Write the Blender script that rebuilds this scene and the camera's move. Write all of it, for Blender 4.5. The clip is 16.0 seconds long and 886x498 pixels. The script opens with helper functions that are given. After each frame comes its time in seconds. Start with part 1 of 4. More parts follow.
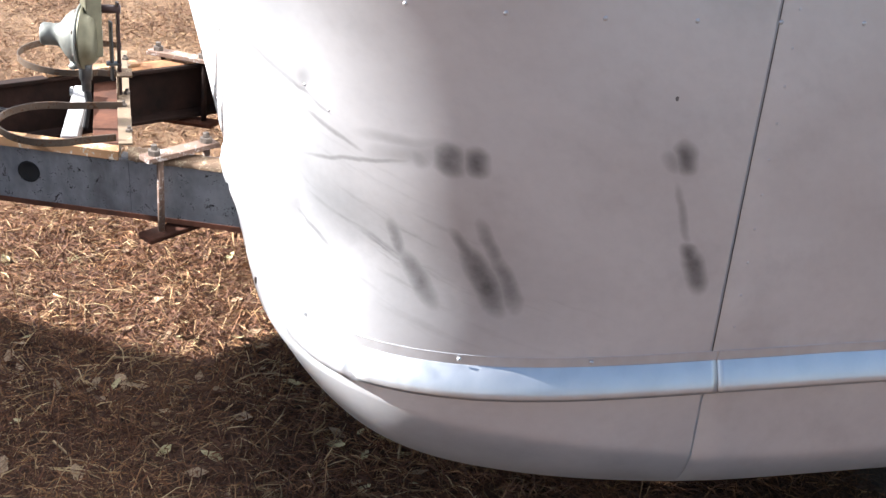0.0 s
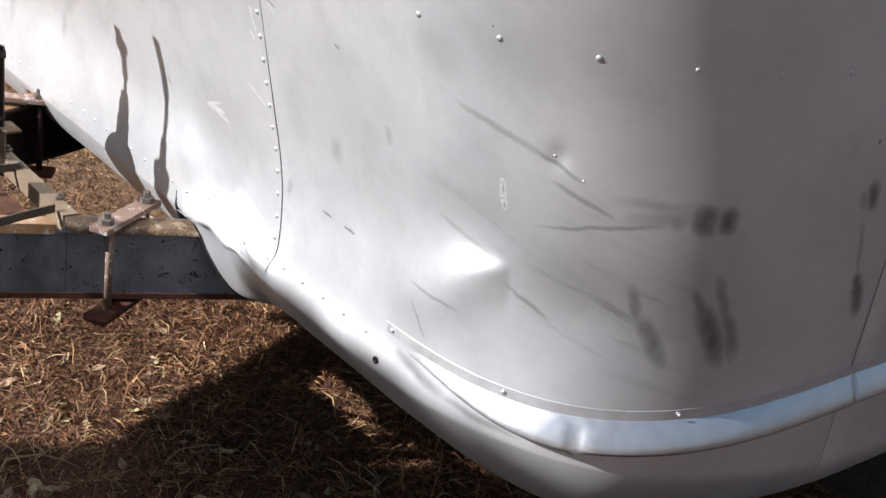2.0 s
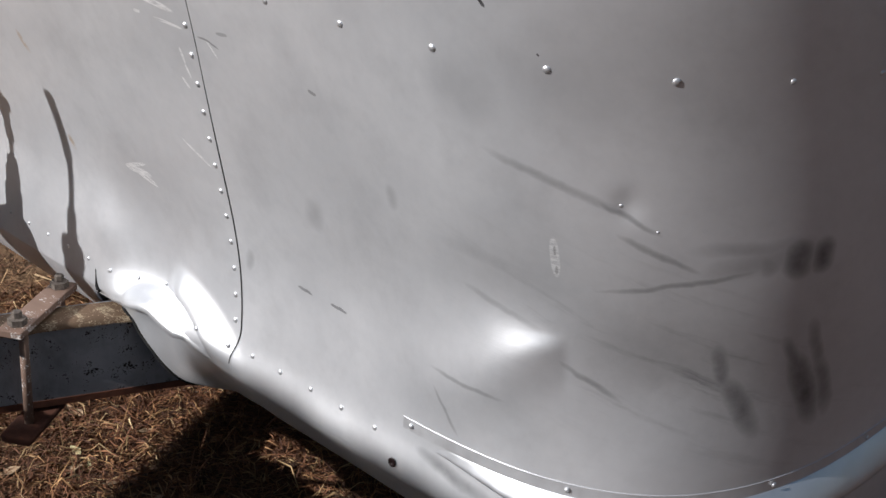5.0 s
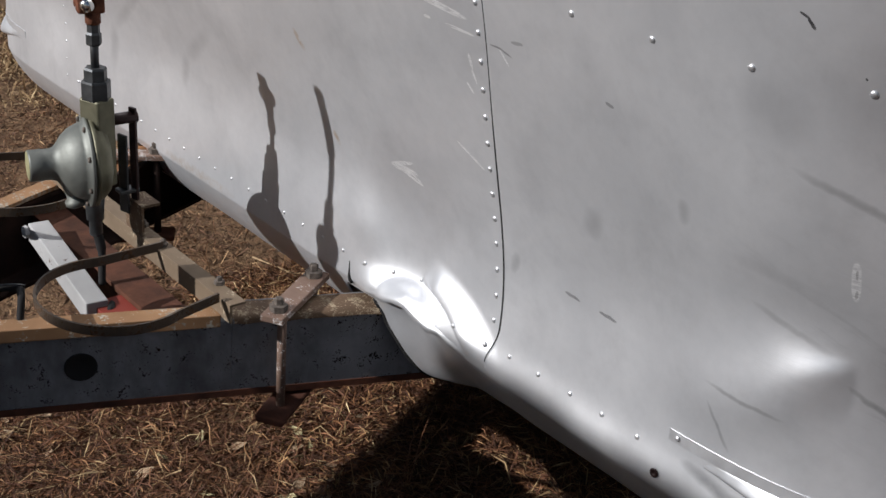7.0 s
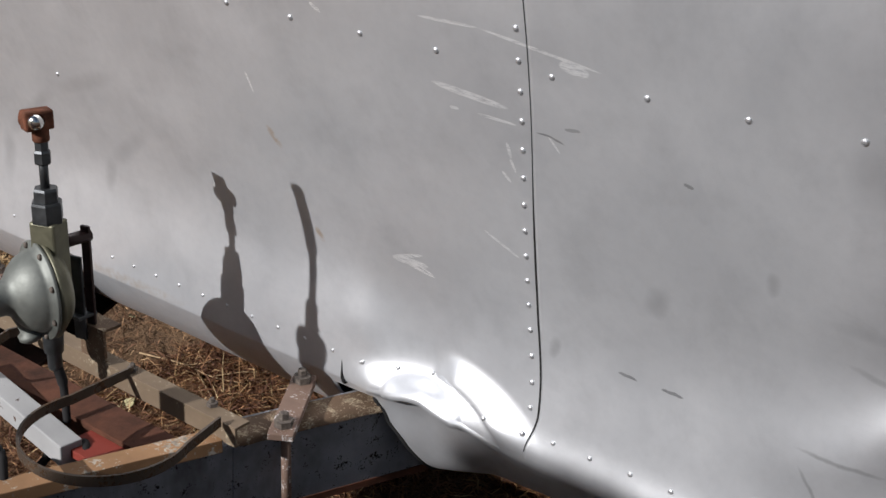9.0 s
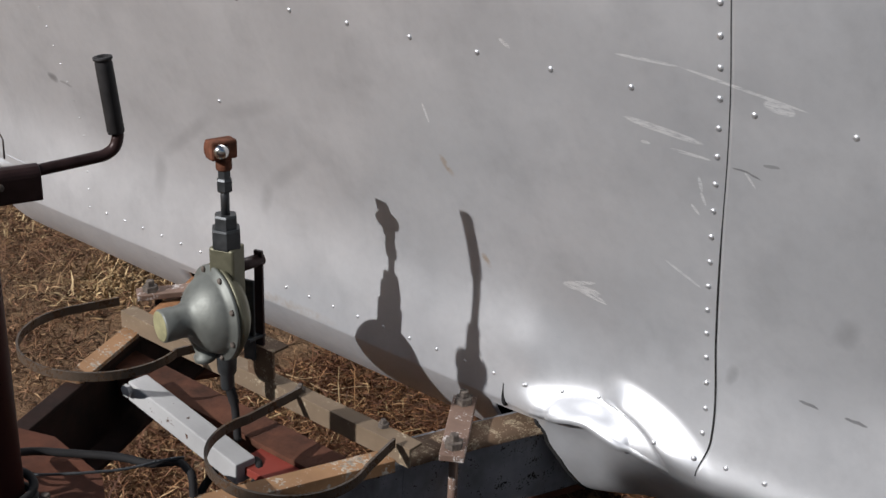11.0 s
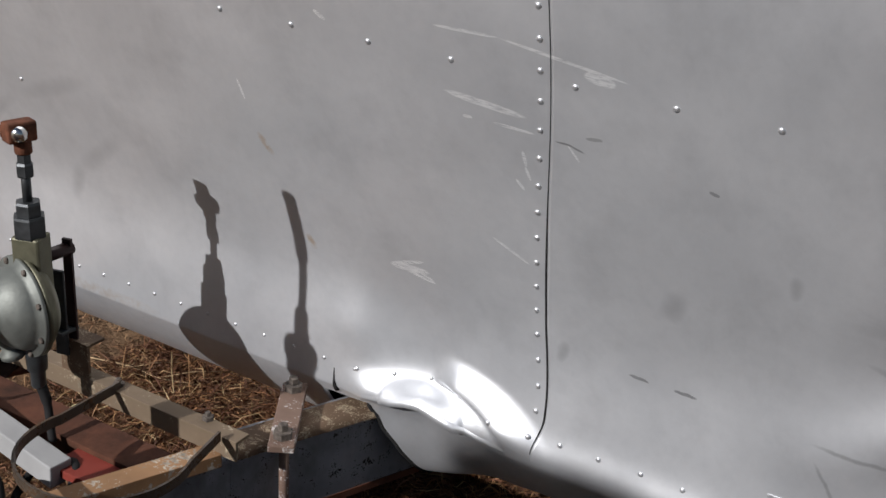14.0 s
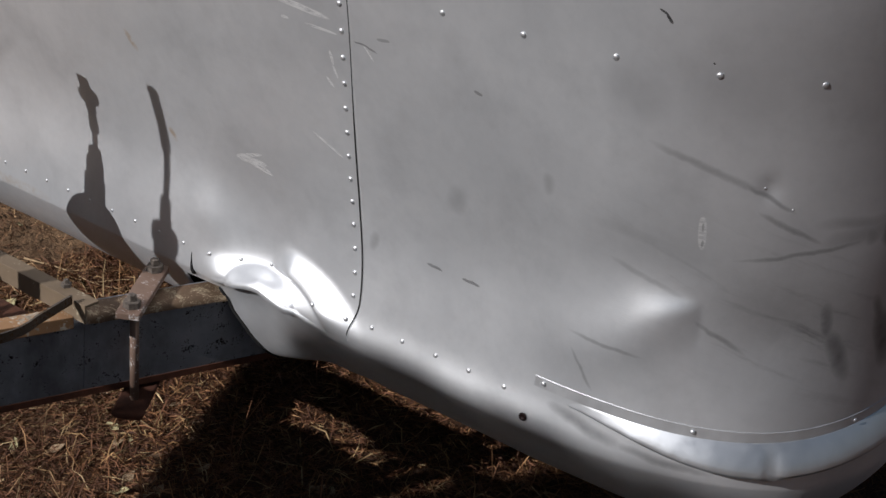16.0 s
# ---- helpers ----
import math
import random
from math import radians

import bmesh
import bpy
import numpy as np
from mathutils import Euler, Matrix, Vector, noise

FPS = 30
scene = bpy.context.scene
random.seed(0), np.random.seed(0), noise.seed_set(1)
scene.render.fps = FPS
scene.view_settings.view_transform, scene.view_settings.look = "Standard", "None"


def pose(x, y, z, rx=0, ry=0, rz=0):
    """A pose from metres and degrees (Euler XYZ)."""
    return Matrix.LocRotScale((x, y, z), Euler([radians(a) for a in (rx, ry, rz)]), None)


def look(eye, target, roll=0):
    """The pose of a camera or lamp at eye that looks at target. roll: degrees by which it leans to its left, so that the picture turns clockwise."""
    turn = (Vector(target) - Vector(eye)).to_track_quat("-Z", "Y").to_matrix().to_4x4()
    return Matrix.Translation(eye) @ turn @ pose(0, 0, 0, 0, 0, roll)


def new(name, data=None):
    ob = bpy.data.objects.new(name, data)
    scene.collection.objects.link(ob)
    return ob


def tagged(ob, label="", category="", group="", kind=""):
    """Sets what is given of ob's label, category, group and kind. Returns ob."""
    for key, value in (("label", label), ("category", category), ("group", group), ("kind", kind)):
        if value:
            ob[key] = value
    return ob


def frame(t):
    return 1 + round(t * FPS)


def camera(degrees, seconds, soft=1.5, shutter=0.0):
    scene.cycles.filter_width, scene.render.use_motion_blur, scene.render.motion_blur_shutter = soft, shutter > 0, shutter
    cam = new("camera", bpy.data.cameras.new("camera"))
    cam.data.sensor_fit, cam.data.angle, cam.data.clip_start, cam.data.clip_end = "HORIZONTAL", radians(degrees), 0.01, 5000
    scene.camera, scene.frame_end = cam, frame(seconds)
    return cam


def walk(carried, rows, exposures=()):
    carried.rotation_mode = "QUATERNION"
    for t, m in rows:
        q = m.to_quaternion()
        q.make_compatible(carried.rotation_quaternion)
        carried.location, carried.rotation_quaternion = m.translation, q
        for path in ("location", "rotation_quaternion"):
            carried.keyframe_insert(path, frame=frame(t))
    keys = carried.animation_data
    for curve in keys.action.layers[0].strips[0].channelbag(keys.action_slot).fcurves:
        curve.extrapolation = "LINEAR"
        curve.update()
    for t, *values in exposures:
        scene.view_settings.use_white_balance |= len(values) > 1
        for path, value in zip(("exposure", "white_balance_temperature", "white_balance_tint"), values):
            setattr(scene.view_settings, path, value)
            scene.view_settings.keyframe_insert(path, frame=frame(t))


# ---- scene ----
cam = camera(40.7, 16.0)
PATH = [
    (0, (2.368, -0.187, 1.265), (0.635, 0.327, 0.412), 5.0),
    (0.5, (2.311, -0.374, 1.248), (0.608, 0.277, 0.425), 5.0),
    (1, (2.119, -0.523, 1.229), (0.492, 0.259, 0.366), 3.1),
    (1.5, (1.985, -0.730, 1.223), (0.511, 0.356, 0.417), 7.5),
    (2, (1.894, -0.884, 1.240), (0.538, 0.352, 0.444), 9.3),
    (2.5, (1.725, -0.857, 1.239), (0.408, 0.445, 0.486), 3.7),
    (3, (1.598, -0.882, 1.264), (0.407, 0.540, 0.514), 5.1),
    (3.2, (1.564, -0.932, 1.261), (0.437, 0.517, 0.465), 4.3),
    (5.3, (1.560, -0.800, 1.204), (0.364, 0.580, 0.388), 4.7),
    (5.5, (1.550, -0.811, 1.220), (0.343, 0.557, 0.400), 4.2),
    (6, (1.532, -0.826, 1.224), (0.309, 0.515, 0.385), 4.4),
    (6.5, (1.522, -0.830, 1.213), (0.191, 0.389, 0.352), 4.9),
    (7, (1.477, -0.908, 1.218), (0.123, 0.299, 0.375), 4.8),
    (7.5, (1.405, -1.047, 1.225), (0.144, 0.251, 0.373), 4.0),
    (8, (1.329, -1.070, 1.255), (0.150, 0.337, 0.460), 3.3),
    (8.2, (1.289, -1.042, 1.231), (0.166, 0.424, 0.464), 1.9),
    (10.3, (1.157, -1.091, 1.263), (0.077, 0.405, 0.491), 3.2),
    (10.5, (1.140, -1.090, 1.264), (0.044, 0.378, 0.463), 3.0),
    (11, (1.088, -1.180, 1.272), (-0.062, 0.268, 0.510), 2.3),
    (11.5, (1.052, -1.219, 1.284), (-0.068, 0.245, 0.508), 2.5),
    (12, (0.988, -1.177, 1.283), (-0.261, 0.202, 0.550), 2.2),
    (12.5, (0.966, -1.162, 1.274), (-0.295, 0.185, 0.502), 3.5),
    (13, (0.979, -1.163, 1.269), (-0.204, 0.227, 0.452), 3.7),
    (13.5, (1.033, -1.133, 1.246), (0.018, 0.374, 0.411), 4.0),
    (14, (1.080, -1.117, 1.263), (0.146, 0.463, 0.467), 3.6),
    (14.5, (1.132, -1.186, 1.266), (0.267, 0.436, 0.478), 4.1),
    (15, (1.209, -1.214, 1.281), (0.404, 0.442, 0.501), 4.4),
    (15.5, (1.319, -1.146, 1.257), (0.430, 0.447, 0.435), 5.5),
    (16, (1.398, -1.118, 1.254), (0.428, 0.417, 0.417), 6.8),
]
EXPOSURES = [(t, stops, 6150, 11) for t, stops in ((0.0, 2.62), (1.0, 2.10), (2.0, 1.31), (2.5, 1.00), (3.0, 0.87), (5.5, 0.51), (6.5, 0.30), (8.0, 0.30), (10.5, 0.32), (11.0, 0.22), (11.5, 0.13), (12.5, 0.28), (13.5, 0.20), (14.0, 0.11), (16.0, 0.01))]
walk(cam, [(t, look(eye, target, roll)) for t, eye, target, roll in PATH], EXPOSURES)

# ---- sky and sun ----
SUN = Vector((-0.335, -1.0, 0.585)).normalized()
elev, azim = math.asin(SUN.z), math.atan2(SUN.x, SUN.y)
world = bpy.data.worlds.new("world")
scene.world = world
world.use_nodes = True
wn, wl = world.node_tree.nodes, world.node_tree.links
sky = wn.new("ShaderNodeTexSky")
sky.sky_type, sky.sun_disc, sky.sun_elevation, sky.sun_rotation = "NISHITA", False, elev, azim
wl.new(sky.outputs[0], wn["Background"].inputs[0])
wn["Background"].inputs[1].default_value = 0.034
lamp = bpy.data.lights.new("sun", "SUN")
lamp.energy, lamp.angle, lamp.color = 4.3, radians(0.5), (1.0, 0.97, 0.93)
sun = new("sun", lamp)
sun.matrix_world = look((0, 0, 5), Vector((0, 0, 5)) - SUN)


# ---- materials ----
class Shader:
    """A node material with a principled surface, and short ways to add nodes."""

    def __init__(self, name, rough=0.5, metal=0.0):
        self.mat = bpy.data.materials.new(name)
        self.mat.use_nodes = True
        self.nodes, self.links = self.mat.node_tree.nodes, self.mat.node_tree.links
        self.out = self.nodes["Principled BSDF"]
        self.set(self.out.inputs["Roughness"], rough)
        self.set(self.out.inputs["Metallic"], metal)

    def set(self, socket, value):
        if isinstance(value, bpy.types.NodeSocket):
            self.links.new(value, socket)
        elif isinstance(value, (tuple, list)) and len(value) == 3 and len(socket.default_value) == 4:
            socket.default_value = (*value, 1)
        else:
            socket.default_value = value

    def math(self, op, a, b=0.0, clamp=False):
        n = self.nodes.new("ShaderNodeMath")
        n.operation, n.use_clamp = op, clamp
        self.set(n.inputs[0], a)
        self.set(n.inputs[1], b)
        return n.outputs[0]

    def coord(self, kind="Object"):
        return self.nodes.new("ShaderNodeTexCoord").outputs[kind]

    def stretch(self, vector, scale):
        n = self.nodes.new("ShaderNodeMapping")
        self.set(n.inputs[0], vector)
        n.inputs["Scale"].default_value = scale
        return n.outputs[0]

    def noise(self, scale, detail=4.0, vector=None, rough=0.55, kind="Fac"):
        n = self.nodes.new("ShaderNodeTexNoise")
        n.inputs["Scale"].default_value, n.inputs["Detail"].default_value, n.inputs["Roughness"].default_value = scale, detail, rough
        self.set(n.inputs["Vector"], vector or self.coord())
        return n.outputs[kind]

    def ramp(self, fac, stops):
        n = self.nodes.new("ShaderNodeValToRGB")
        e = n.color_ramp.elements
        while len(e) < len(stops):
            e.new(0.5)
        for el, (at, c) in zip(e, stops):
            el.position = at
            el.color = (c, c, c, 1) if isinstance(c, (int, float)) else (*c, 1)
        self.set(n.inputs[0], fac)
        return n.outputs[0]

    def mix(self, fac, a, b):
        n = self.nodes.new("ShaderNodeMix")
        n.data_type = "RGBA"
        self.set(n.inputs[0], fac)
        self.set(n.inputs[6], a)
        self.set(n.inputs[7], b)
        return n.outputs[2]

    def bump(self, height, strength=0.3, distance=0.002):
        n = self.nodes.new("ShaderNodeBump")
        n.inputs["Strength"].default_value, n.inputs["Distance"].default_value = strength, distance
        self.set(n.inputs["Height"], height)
        self.set(self.out.inputs["Normal"], n.outputs[0])

    def color(self, value):
        self.set(self.out.inputs["Base Color"], value)
        return self

    def random(self):
        return self.nodes.new("ShaderNodeObjectInfo").outputs["Random"]

    def island(self):
        return self.nodes.new("ShaderNodeNewGeometry").outputs["Random Per Island"]


def aluminium():
    s = Shader("weathered_aluminium", 0.42, 0.66)
    uv = s.coord("UV")
    mott = s.noise(6.0, 5.0, uv, 0.6)
    fine = s.noise(70.0, 4.0, uv, 0.6)
    brush = s.noise(30.0, 6.0, s.stretch(uv, (1.0, 9.0, 1.0)), 0.7)
    base = s.ramp(mott, [(0.3, (0.62, 0.625, 0.64)), (0.7, (0.72, 0.72, 0.73))])
    base = s.mix(s.math("MULTIPLY", s.ramp(fine, [(0.42, 0.0), (0.75, 1.0)]), 0.11), base, (0.42, 0.42, 0.43))
    stain = s.math("MAXIMUM", stroke(s, uv, 0.176, 0.800, 0.192, 0.776, 0.012, 1.0), stroke(s, uv, 0.224, 0.668, 0.234, 0.652, 0.012, 1.0))
    stain = s.math("MAXIMUM", stain, s.math("MULTIPLY", stroke(s, uv, -0.30, 0.468, -0.05, 0.468, 0.022, 1.0), 0.55))
    base = s.mix(s.math("MULTIPLY", stain, s.ramp(s.noise(70.0, 4.0, uv, 0.65), [(0.35, 0.0), (0.65, 0.6)])), base, (0.46, 0.29, 0.12))
    # worn light scratches
    mark = None
    for u1, v1, u2, v2, w in SCRATCHES:
        hit = stroke(s, uv, u1, v1, u2, v2, w)
        mark = hit if mark is None else s.math("MAXIMUM", mark, hit)
    mark = s.math("MULTIPLY", mark, s.ramp(s.noise(110.0, 4.0, s.stretch(uv, (0.6, 5.0, 1.0)), 0.7), [(0.36, 0.0), (0.55, 1.0)]))
    base = s.mix(mark, base, (0.97, 0.97, 0.97))
    # soot smears, flecks and the trim crease's painted shade, wavering, broken up by grain
    sway = s.nodes.new("ShaderNodeVectorMath")
    sway.operation = "MULTIPLY_ADD"
    s.set(sway.inputs[0], s.noise(28.0, 3.0, uv, 0.6, "Color"))
    sway.inputs[1].default_value = (0.009, 0.009, 0.0)
    off = s.nodes.new("ShaderNodeVectorMath")
    off.operation = "SUBTRACT"
    s.set(off.inputs[0], uv)
    off.inputs[1].default_value = (0.0045, 0.0045, 0.0)
    s.set(sway.inputs[2], off.outputs[0])
    dark = None
    for u1, v1, u2, v2, w, k in (*SMEARS, *STREAKS, *FLECKS, *ARCS):
        if w < 0.0065 and v2 - v1 < 0.05 and math.hypot(u2 - u1, v2 - v1) < 0.045:
            hit = s.math("MULTIPLY", stroke(s, sway.outputs[0], u1, v1, u2, v2, w * 1.1, 2.0), k)
        else:
            hit = s.math("MULTIPLY", s.math("POWER", stroke(s, sway.outputs[0], u1, v1, u2, v2, w * (1.9 if w < 0.008 else 2.6), 1.0), 1.5), k)
        dark = hit if dark is None else s.math("MAXIMUM", dark, hit)
    # a fan of fine soot streaks over the creased corner
    lay = s.nodes.new("ShaderNodeMapping")
    lay.vector_type = "TEXTURE"
    lay.inputs["Location"].default_value = (1.17, 0.67, 0)
    lay.inputs["Rotation"].default_value = (0, 0, radians(-22))
    lay.inputs["Scale"].default_value = (0.30, 0.135, 1)
    s.set(lay.inputs[0], sway.outputs[0])
    ball = s.nodes.new("ShaderNodeTexGradient")
    ball.gradient_type = "SPHERICAL"
    s.set(ball.inputs[0], lay.outputs[0])
    streaks = s.ramp(s.noise(1.0, 5.0, s.stretch(lay.outputs[0], (1.3, 7.0, 1.0)), 0.6), [(0.38, 0.05), (0.80, 1.0)])
    dark = s.math("MAXIMUM", dark, s.math("MULTIPLY", ball.outputs[1], streaks))
    # soot haze, deepened to paint the shade where the corner turns away
    dark = s.math("MAXIMUM", dark, s.math("MULTIPLY", ball.outputs[1], 0.40))
    cloud = s.math("MULTIPLY", s.ramp(s.noise(9.0, 5.0, uv, 0.62), [(0.50, 0.0), (0.78, 1.0)]), 0.16)
    dark = s.math("MAXIMUM", dark, cloud)
    grain = s.ramp(s.noise(60.0, 5.0, uv, 0.65), [(0.25, 0.75), (0.7, 1.0)])
    dark = s.math("MULTIPLY", dark, grain, True)
    base = s.mix(dark, base, (0.03, 0.028, 0.03))
    s.color(base)
    rough = s.math("ADD", s.math("MULTIPLY", mott, 0.16), 0.34)
    s.set(s.out.inputs["Roughness"], rough)
    s.bump(s.math("ADD", brush, s.math("MULTIPLY", s.noise(9.0, 3.0, uv), 2.0)), 0.06, 0.002)
    return s.mat


def stroke(s, uv, u1, v1, u2, v2, w, soft=2.5):
    """A mask along the line from (u1, v1) to (u2, v2) on the sheet, w wide at its middle and pointed at its ends."""
    n = s.nodes.new("ShaderNodeMapping")
    n.vector_type = "TEXTURE"
    n.inputs["Location"].default_value = ((u1 + u2) / 2, (v1 + v2) / 2, 0)
    n.inputs["Rotation"].default_value = (0, 0, math.atan2(v2 - v1, u2 - u1))
    n.inputs["Scale"].default_value = (math.hypot(u2 - u1, v2 - v1) / 2 + w * 0.3, w / 2, 1)
    s.set(n.inputs[0], uv)
    split = s.nodes.new("ShaderNodeSeparateXYZ")
    s.set(split.inputs[0], n.outputs[0])
    along = s.math("POWER", s.math("ABSOLUTE", split.outputs[0]), 3.0)
    far = s.math("ADD", along, s.math("MULTIPLY", split.outputs[1], split.outputs[1]))
    return s.math("MULTIPLY", s.math("SUBTRACT", 1.0, far, True), soft, True)


SCRATCHES = [
    (0.458, 0.919, 0.552, 0.909, 0.009), (0.452, 0.991, 0.528, 0.991, 0.004), (0.528, 0.991, 0.669, 0.970, 0.004), (0.501, 0.748, 0.546, 0.725, 0.004),
    (0.350, 0.664, 0.400, 0.681, 0.006), (0.352, 0.663, 0.404, 0.666, 0.012), (0.372, 0.660, 0.414, 0.653, 0.005), (0.380, 0.668, 0.412, 0.656, 0.004), (0.624, 0.970, 0.651, 0.966, 0.013), (0.626, 0.972, 0.634, 0.971, 0.008),
    (0.547, 0.868, 0.550, 0.852, 0.005), (0.549, 0.850, 0.554, 0.836, 0.004), (0.537, 0.832, 0.546, 0.822, 0.004), (0.478, 0.8945, 0.488, 0.8945, 0.004),
    (0.514, 0.8945, 0.562, 0.892, 0.004), (0.600, 0.888, 0.612, 0.872, 0.003), (0.30, 0.980, 0.312, 0.972, 0.006), (1.052, 0.794, 1.053, 0.756, 0.010), (0.16, 0.87, 0.166, 0.845, 0.004),
]


# smears: from (u, z) to (u, z), width, strength
SMEARS = [
    (1.274, 0.792, 1.272, 0.769, 0.016, 0.6), (1.300, 0.794, 1.298, 0.768, 0.012, 0.62), (1.238, 0.784, 1.246, 0.774, 0.012, 0.3), (1.160, 0.795, 1.300, 0.798, 0.008, 0.16),
    (1.197, 0.700, 1.208, 0.640, 0.011, 0.52), (1.203, 0.664, 1.243, 0.588, 0.015, 0.55), (1.262, 0.698, 1.286, 0.640, 0.010, 0.5),
    (1.271, 0.678, 1.308, 0.586, 0.016, 0.62), (1.291, 0.712, 1.306, 0.640, 0.009, 0.45), (1.300, 0.670, 1.325, 0.590, 0.012, 0.5), (1.252, 0.620, 1.264, 0.588, 0.015, 0.22),
    (1.515, 0.810, 1.514, 0.778, 0.013, 0.6), (1.497, 0.799, 1.500, 0.780, 0.010, 0.28), (1.500, 0.765, 1.504, 0.680, 0.007, 0.3),
]
SMEARS += [
    (1.504, 0.68, 1.507, 0.66, 0.010, 0.6), (1.506, 0.675, 1.518, 0.620, 0.013, 0.62), (1.512, 0.868, 1.512, 0.865, 0.004, 0.8), 
]
STREAKS = [
    # the first two paint the shade in the crease under the belt trim
    (0.893, 0.503, 1.000, 0.480, 0.010, 0.42), (0.980, 0.483, 1.110, 0.471, 0.009, 0.36),     (0.585, 0.890, 0.619, 0.884, 0.003, 0.4), (0.912, 0.590, 0.950, 0.540, 0.004, 0.3), 
    (1.066, 0.743, 1.252, 0.777, 0.006, 0.40), (1.183, 0.799, 1.262, 0.795, 0.010, 0.22), (0.985, 0.873, 1.122, 0.830, 0.0075, 0.27),
    (1.085, 0.845, 1.150, 0.808, 0.005, 0.35), (1.105, 0.810, 1.186, 0.770, 0.0065, 0.36), (1.175, 0.770, 1.276, 0.790, 0.016, 0.22), (0.940, 0.722, 1.056, 0.685, 0.008, 0.26),
    (0.922, 0.764, 1.055, 0.744, 0.014, 0.16), (1.045, 0.668, 1.122, 0.622, 0.0070, 0.40), (0.905, 0.612, 1.009, 0.607, 0.005, 0.30), 
    
]
SMEARS = [(u1, v1, u2, v2, w, min(0.85, k * 1.3)) for u1, v1, u2, v2, w, k in SMEARS]
STREAKS = [(u1, v1, u2, v2, w * 0.85, k * 1.35) for u1, v1, u2, v2, w, k in STREAKS]
FLECKS = [
    (0.672, 0.617, 0.692, 0.615, 0.004, 0.55), (0.725, 0.616, 0.756, 0.616, 0.005, 0.6), (0.994, 1.013, 1.001, 1.009, 0.0026, 1.0), (1.000, 1.010, 1.006, 0.999, 0.0030, 1.0), (1.052, 0.786, 1.053, 0.776, 0.003, 0.5), (1.054, 0.764, 1.054, 0.757, 0.003, 0.5), (1.050, 0.968, 1.051, 0.967, 0.002, 0.9), (0.758, 0.875, 0.769, 0.872, 0.0045, 0.5),
    (0.726, 0.737, 0.712, 0.712, 0.014, 0.22), (0.867, 0.798, 0.865, 0.778, 0.008, 0.22), (0.591, 0.632, 0.584, 0.607, 0.008, 0.3),
    (0.622, 0.900, 0.638, 0.901, 0.004, 0.4), (-0.72, 0.734, -0.70, 0.731, 0.008, 0.6), (-0.69, 0.729, -0.66, 0.724, 0.005, 0.3),
]
ARCS = [
    (-0.468, 0.570, -0.450, 0.648, 0.016, 0.20), (-0.450, 0.645, -0.280, 0.755, 0.012, 0.18), (-0.285, 0.752, -0.110, 0.812, 0.012, 0.14), (-0.207, 0.612, -0.187, 0.662, 0.012, 0.20),
    (-0.190, 0.655, -0.090, 0.725, 0.014, 0.16), (0.95, 0.93, 0.99, 0.91, 0.03, 0.14), (1.06, 0.95, 1.10, 0.93, 0.04, 0.10),
]



def rusty(name, dark=(0.045, 0.022, 0.014), light=(0.26, 0.11, 0.045), scale=14.0, metal=0.0):
    s = Shader(name, 0.85, metal)
    s.color(s.ramp(s.noise(scale, 6.0, None, 0.65), [(0.3, dark), (0.62, light), (0.8, (light[0] * 1.35, light[1] * 1.5, light[2] * 1.7))]))
    s.bump(s.noise(scale * 9, 5.0), 0.5, 0.0015)
    s.set(s.out.inputs["Specular IOR Level"], 0.2)
    return s.mat


def chipped_paint(name, paint, wear=0.5, under=(0.09, 0.045, 0.03), scale=9.0, rough=0.55, grime=0.0):
    s = Shader(name, rough)
    big, small = s.noise(scale, 6.0, None, 0.7), s.noise(scale * 8, 4.0, None, 0.6)
    worn = s.ramp(s.math("ADD", s.math("MULTIPLY", big, 0.7), s.math("MULTIPLY", small, 0.3)), [(wear, 0.0), (wear + 0.035, 1.0)])
    tone = s.ramp(s.noise(scale * 0.5, 5.0), [(0.3, tuple(c * 0.62 for c in paint)), (0.7, paint)])
    rust = s.ramp(s.noise(scale * 5, 5.0), [(0.35, tuple(c * 0.4 for c in under)), (0.7, under)])
    coat = s.mix(worn, tone, rust)
    if grime:
        smut = s.noise(4.5, 6.0, s.stretch(s.coord(), (1.0, 1.0, 0.45)), 0.68)
        coat = s.mix(s.ramp(smut, [(0.46, 0.0), (0.66, grime)]), coat, (0.022, 0.018, 0.016))
    s.color(coat)
    s.set(s.out.inputs["Roughness"], s.ramp(worn, [(0.0, rough), (1.0, 0.9)]))
    s.bump(s.math("ADD", s.math("MULTIPLY", worn, -1.0), s.math("MULTIPLY", small, 0.3)), 0.5, 0.001)
    s.set(s.out.inputs["Specular IOR Level"], 0.25)
    return s.mat


def plain(name, color, rough=0.5, metal=0.0, spread=0.3, scale=25.0, relief=0.25):
    s = Shader(name, rough, metal)
    s.color(s.ramp(s.noise(scale, 5.0, None, 0.6), [(0.3, tuple(c * (1 - spread) for c in color)), (0.7, tuple(min(1.0, c * (1 + spread)) for c in color))]))
    s.set(s.out.inputs["Roughness"], s.math("ADD", s.math("MULTIPLY", s.noise(scale * 2, 3.0), 0.25), rough - 0.12))
    s.bump(s.noise(scale * 6, 4.0), relief, 0.0008)
    s.set(s.out.inputs["Specular IOR Level"], 0.25 if metal < 0.4 else 0.5)
    return s.mat


def straw_mat(name, stops, rough=0.8):
    s = Shader(name, rough)
    s.color(s.mix(s.ramp(s.noise(3.0, 4.0), [(0.35, 0.0), (0.65, 0.45)]), s.ramp(s.island(), stops), (0.10, 0.042, 0.02)))
    return s.mat


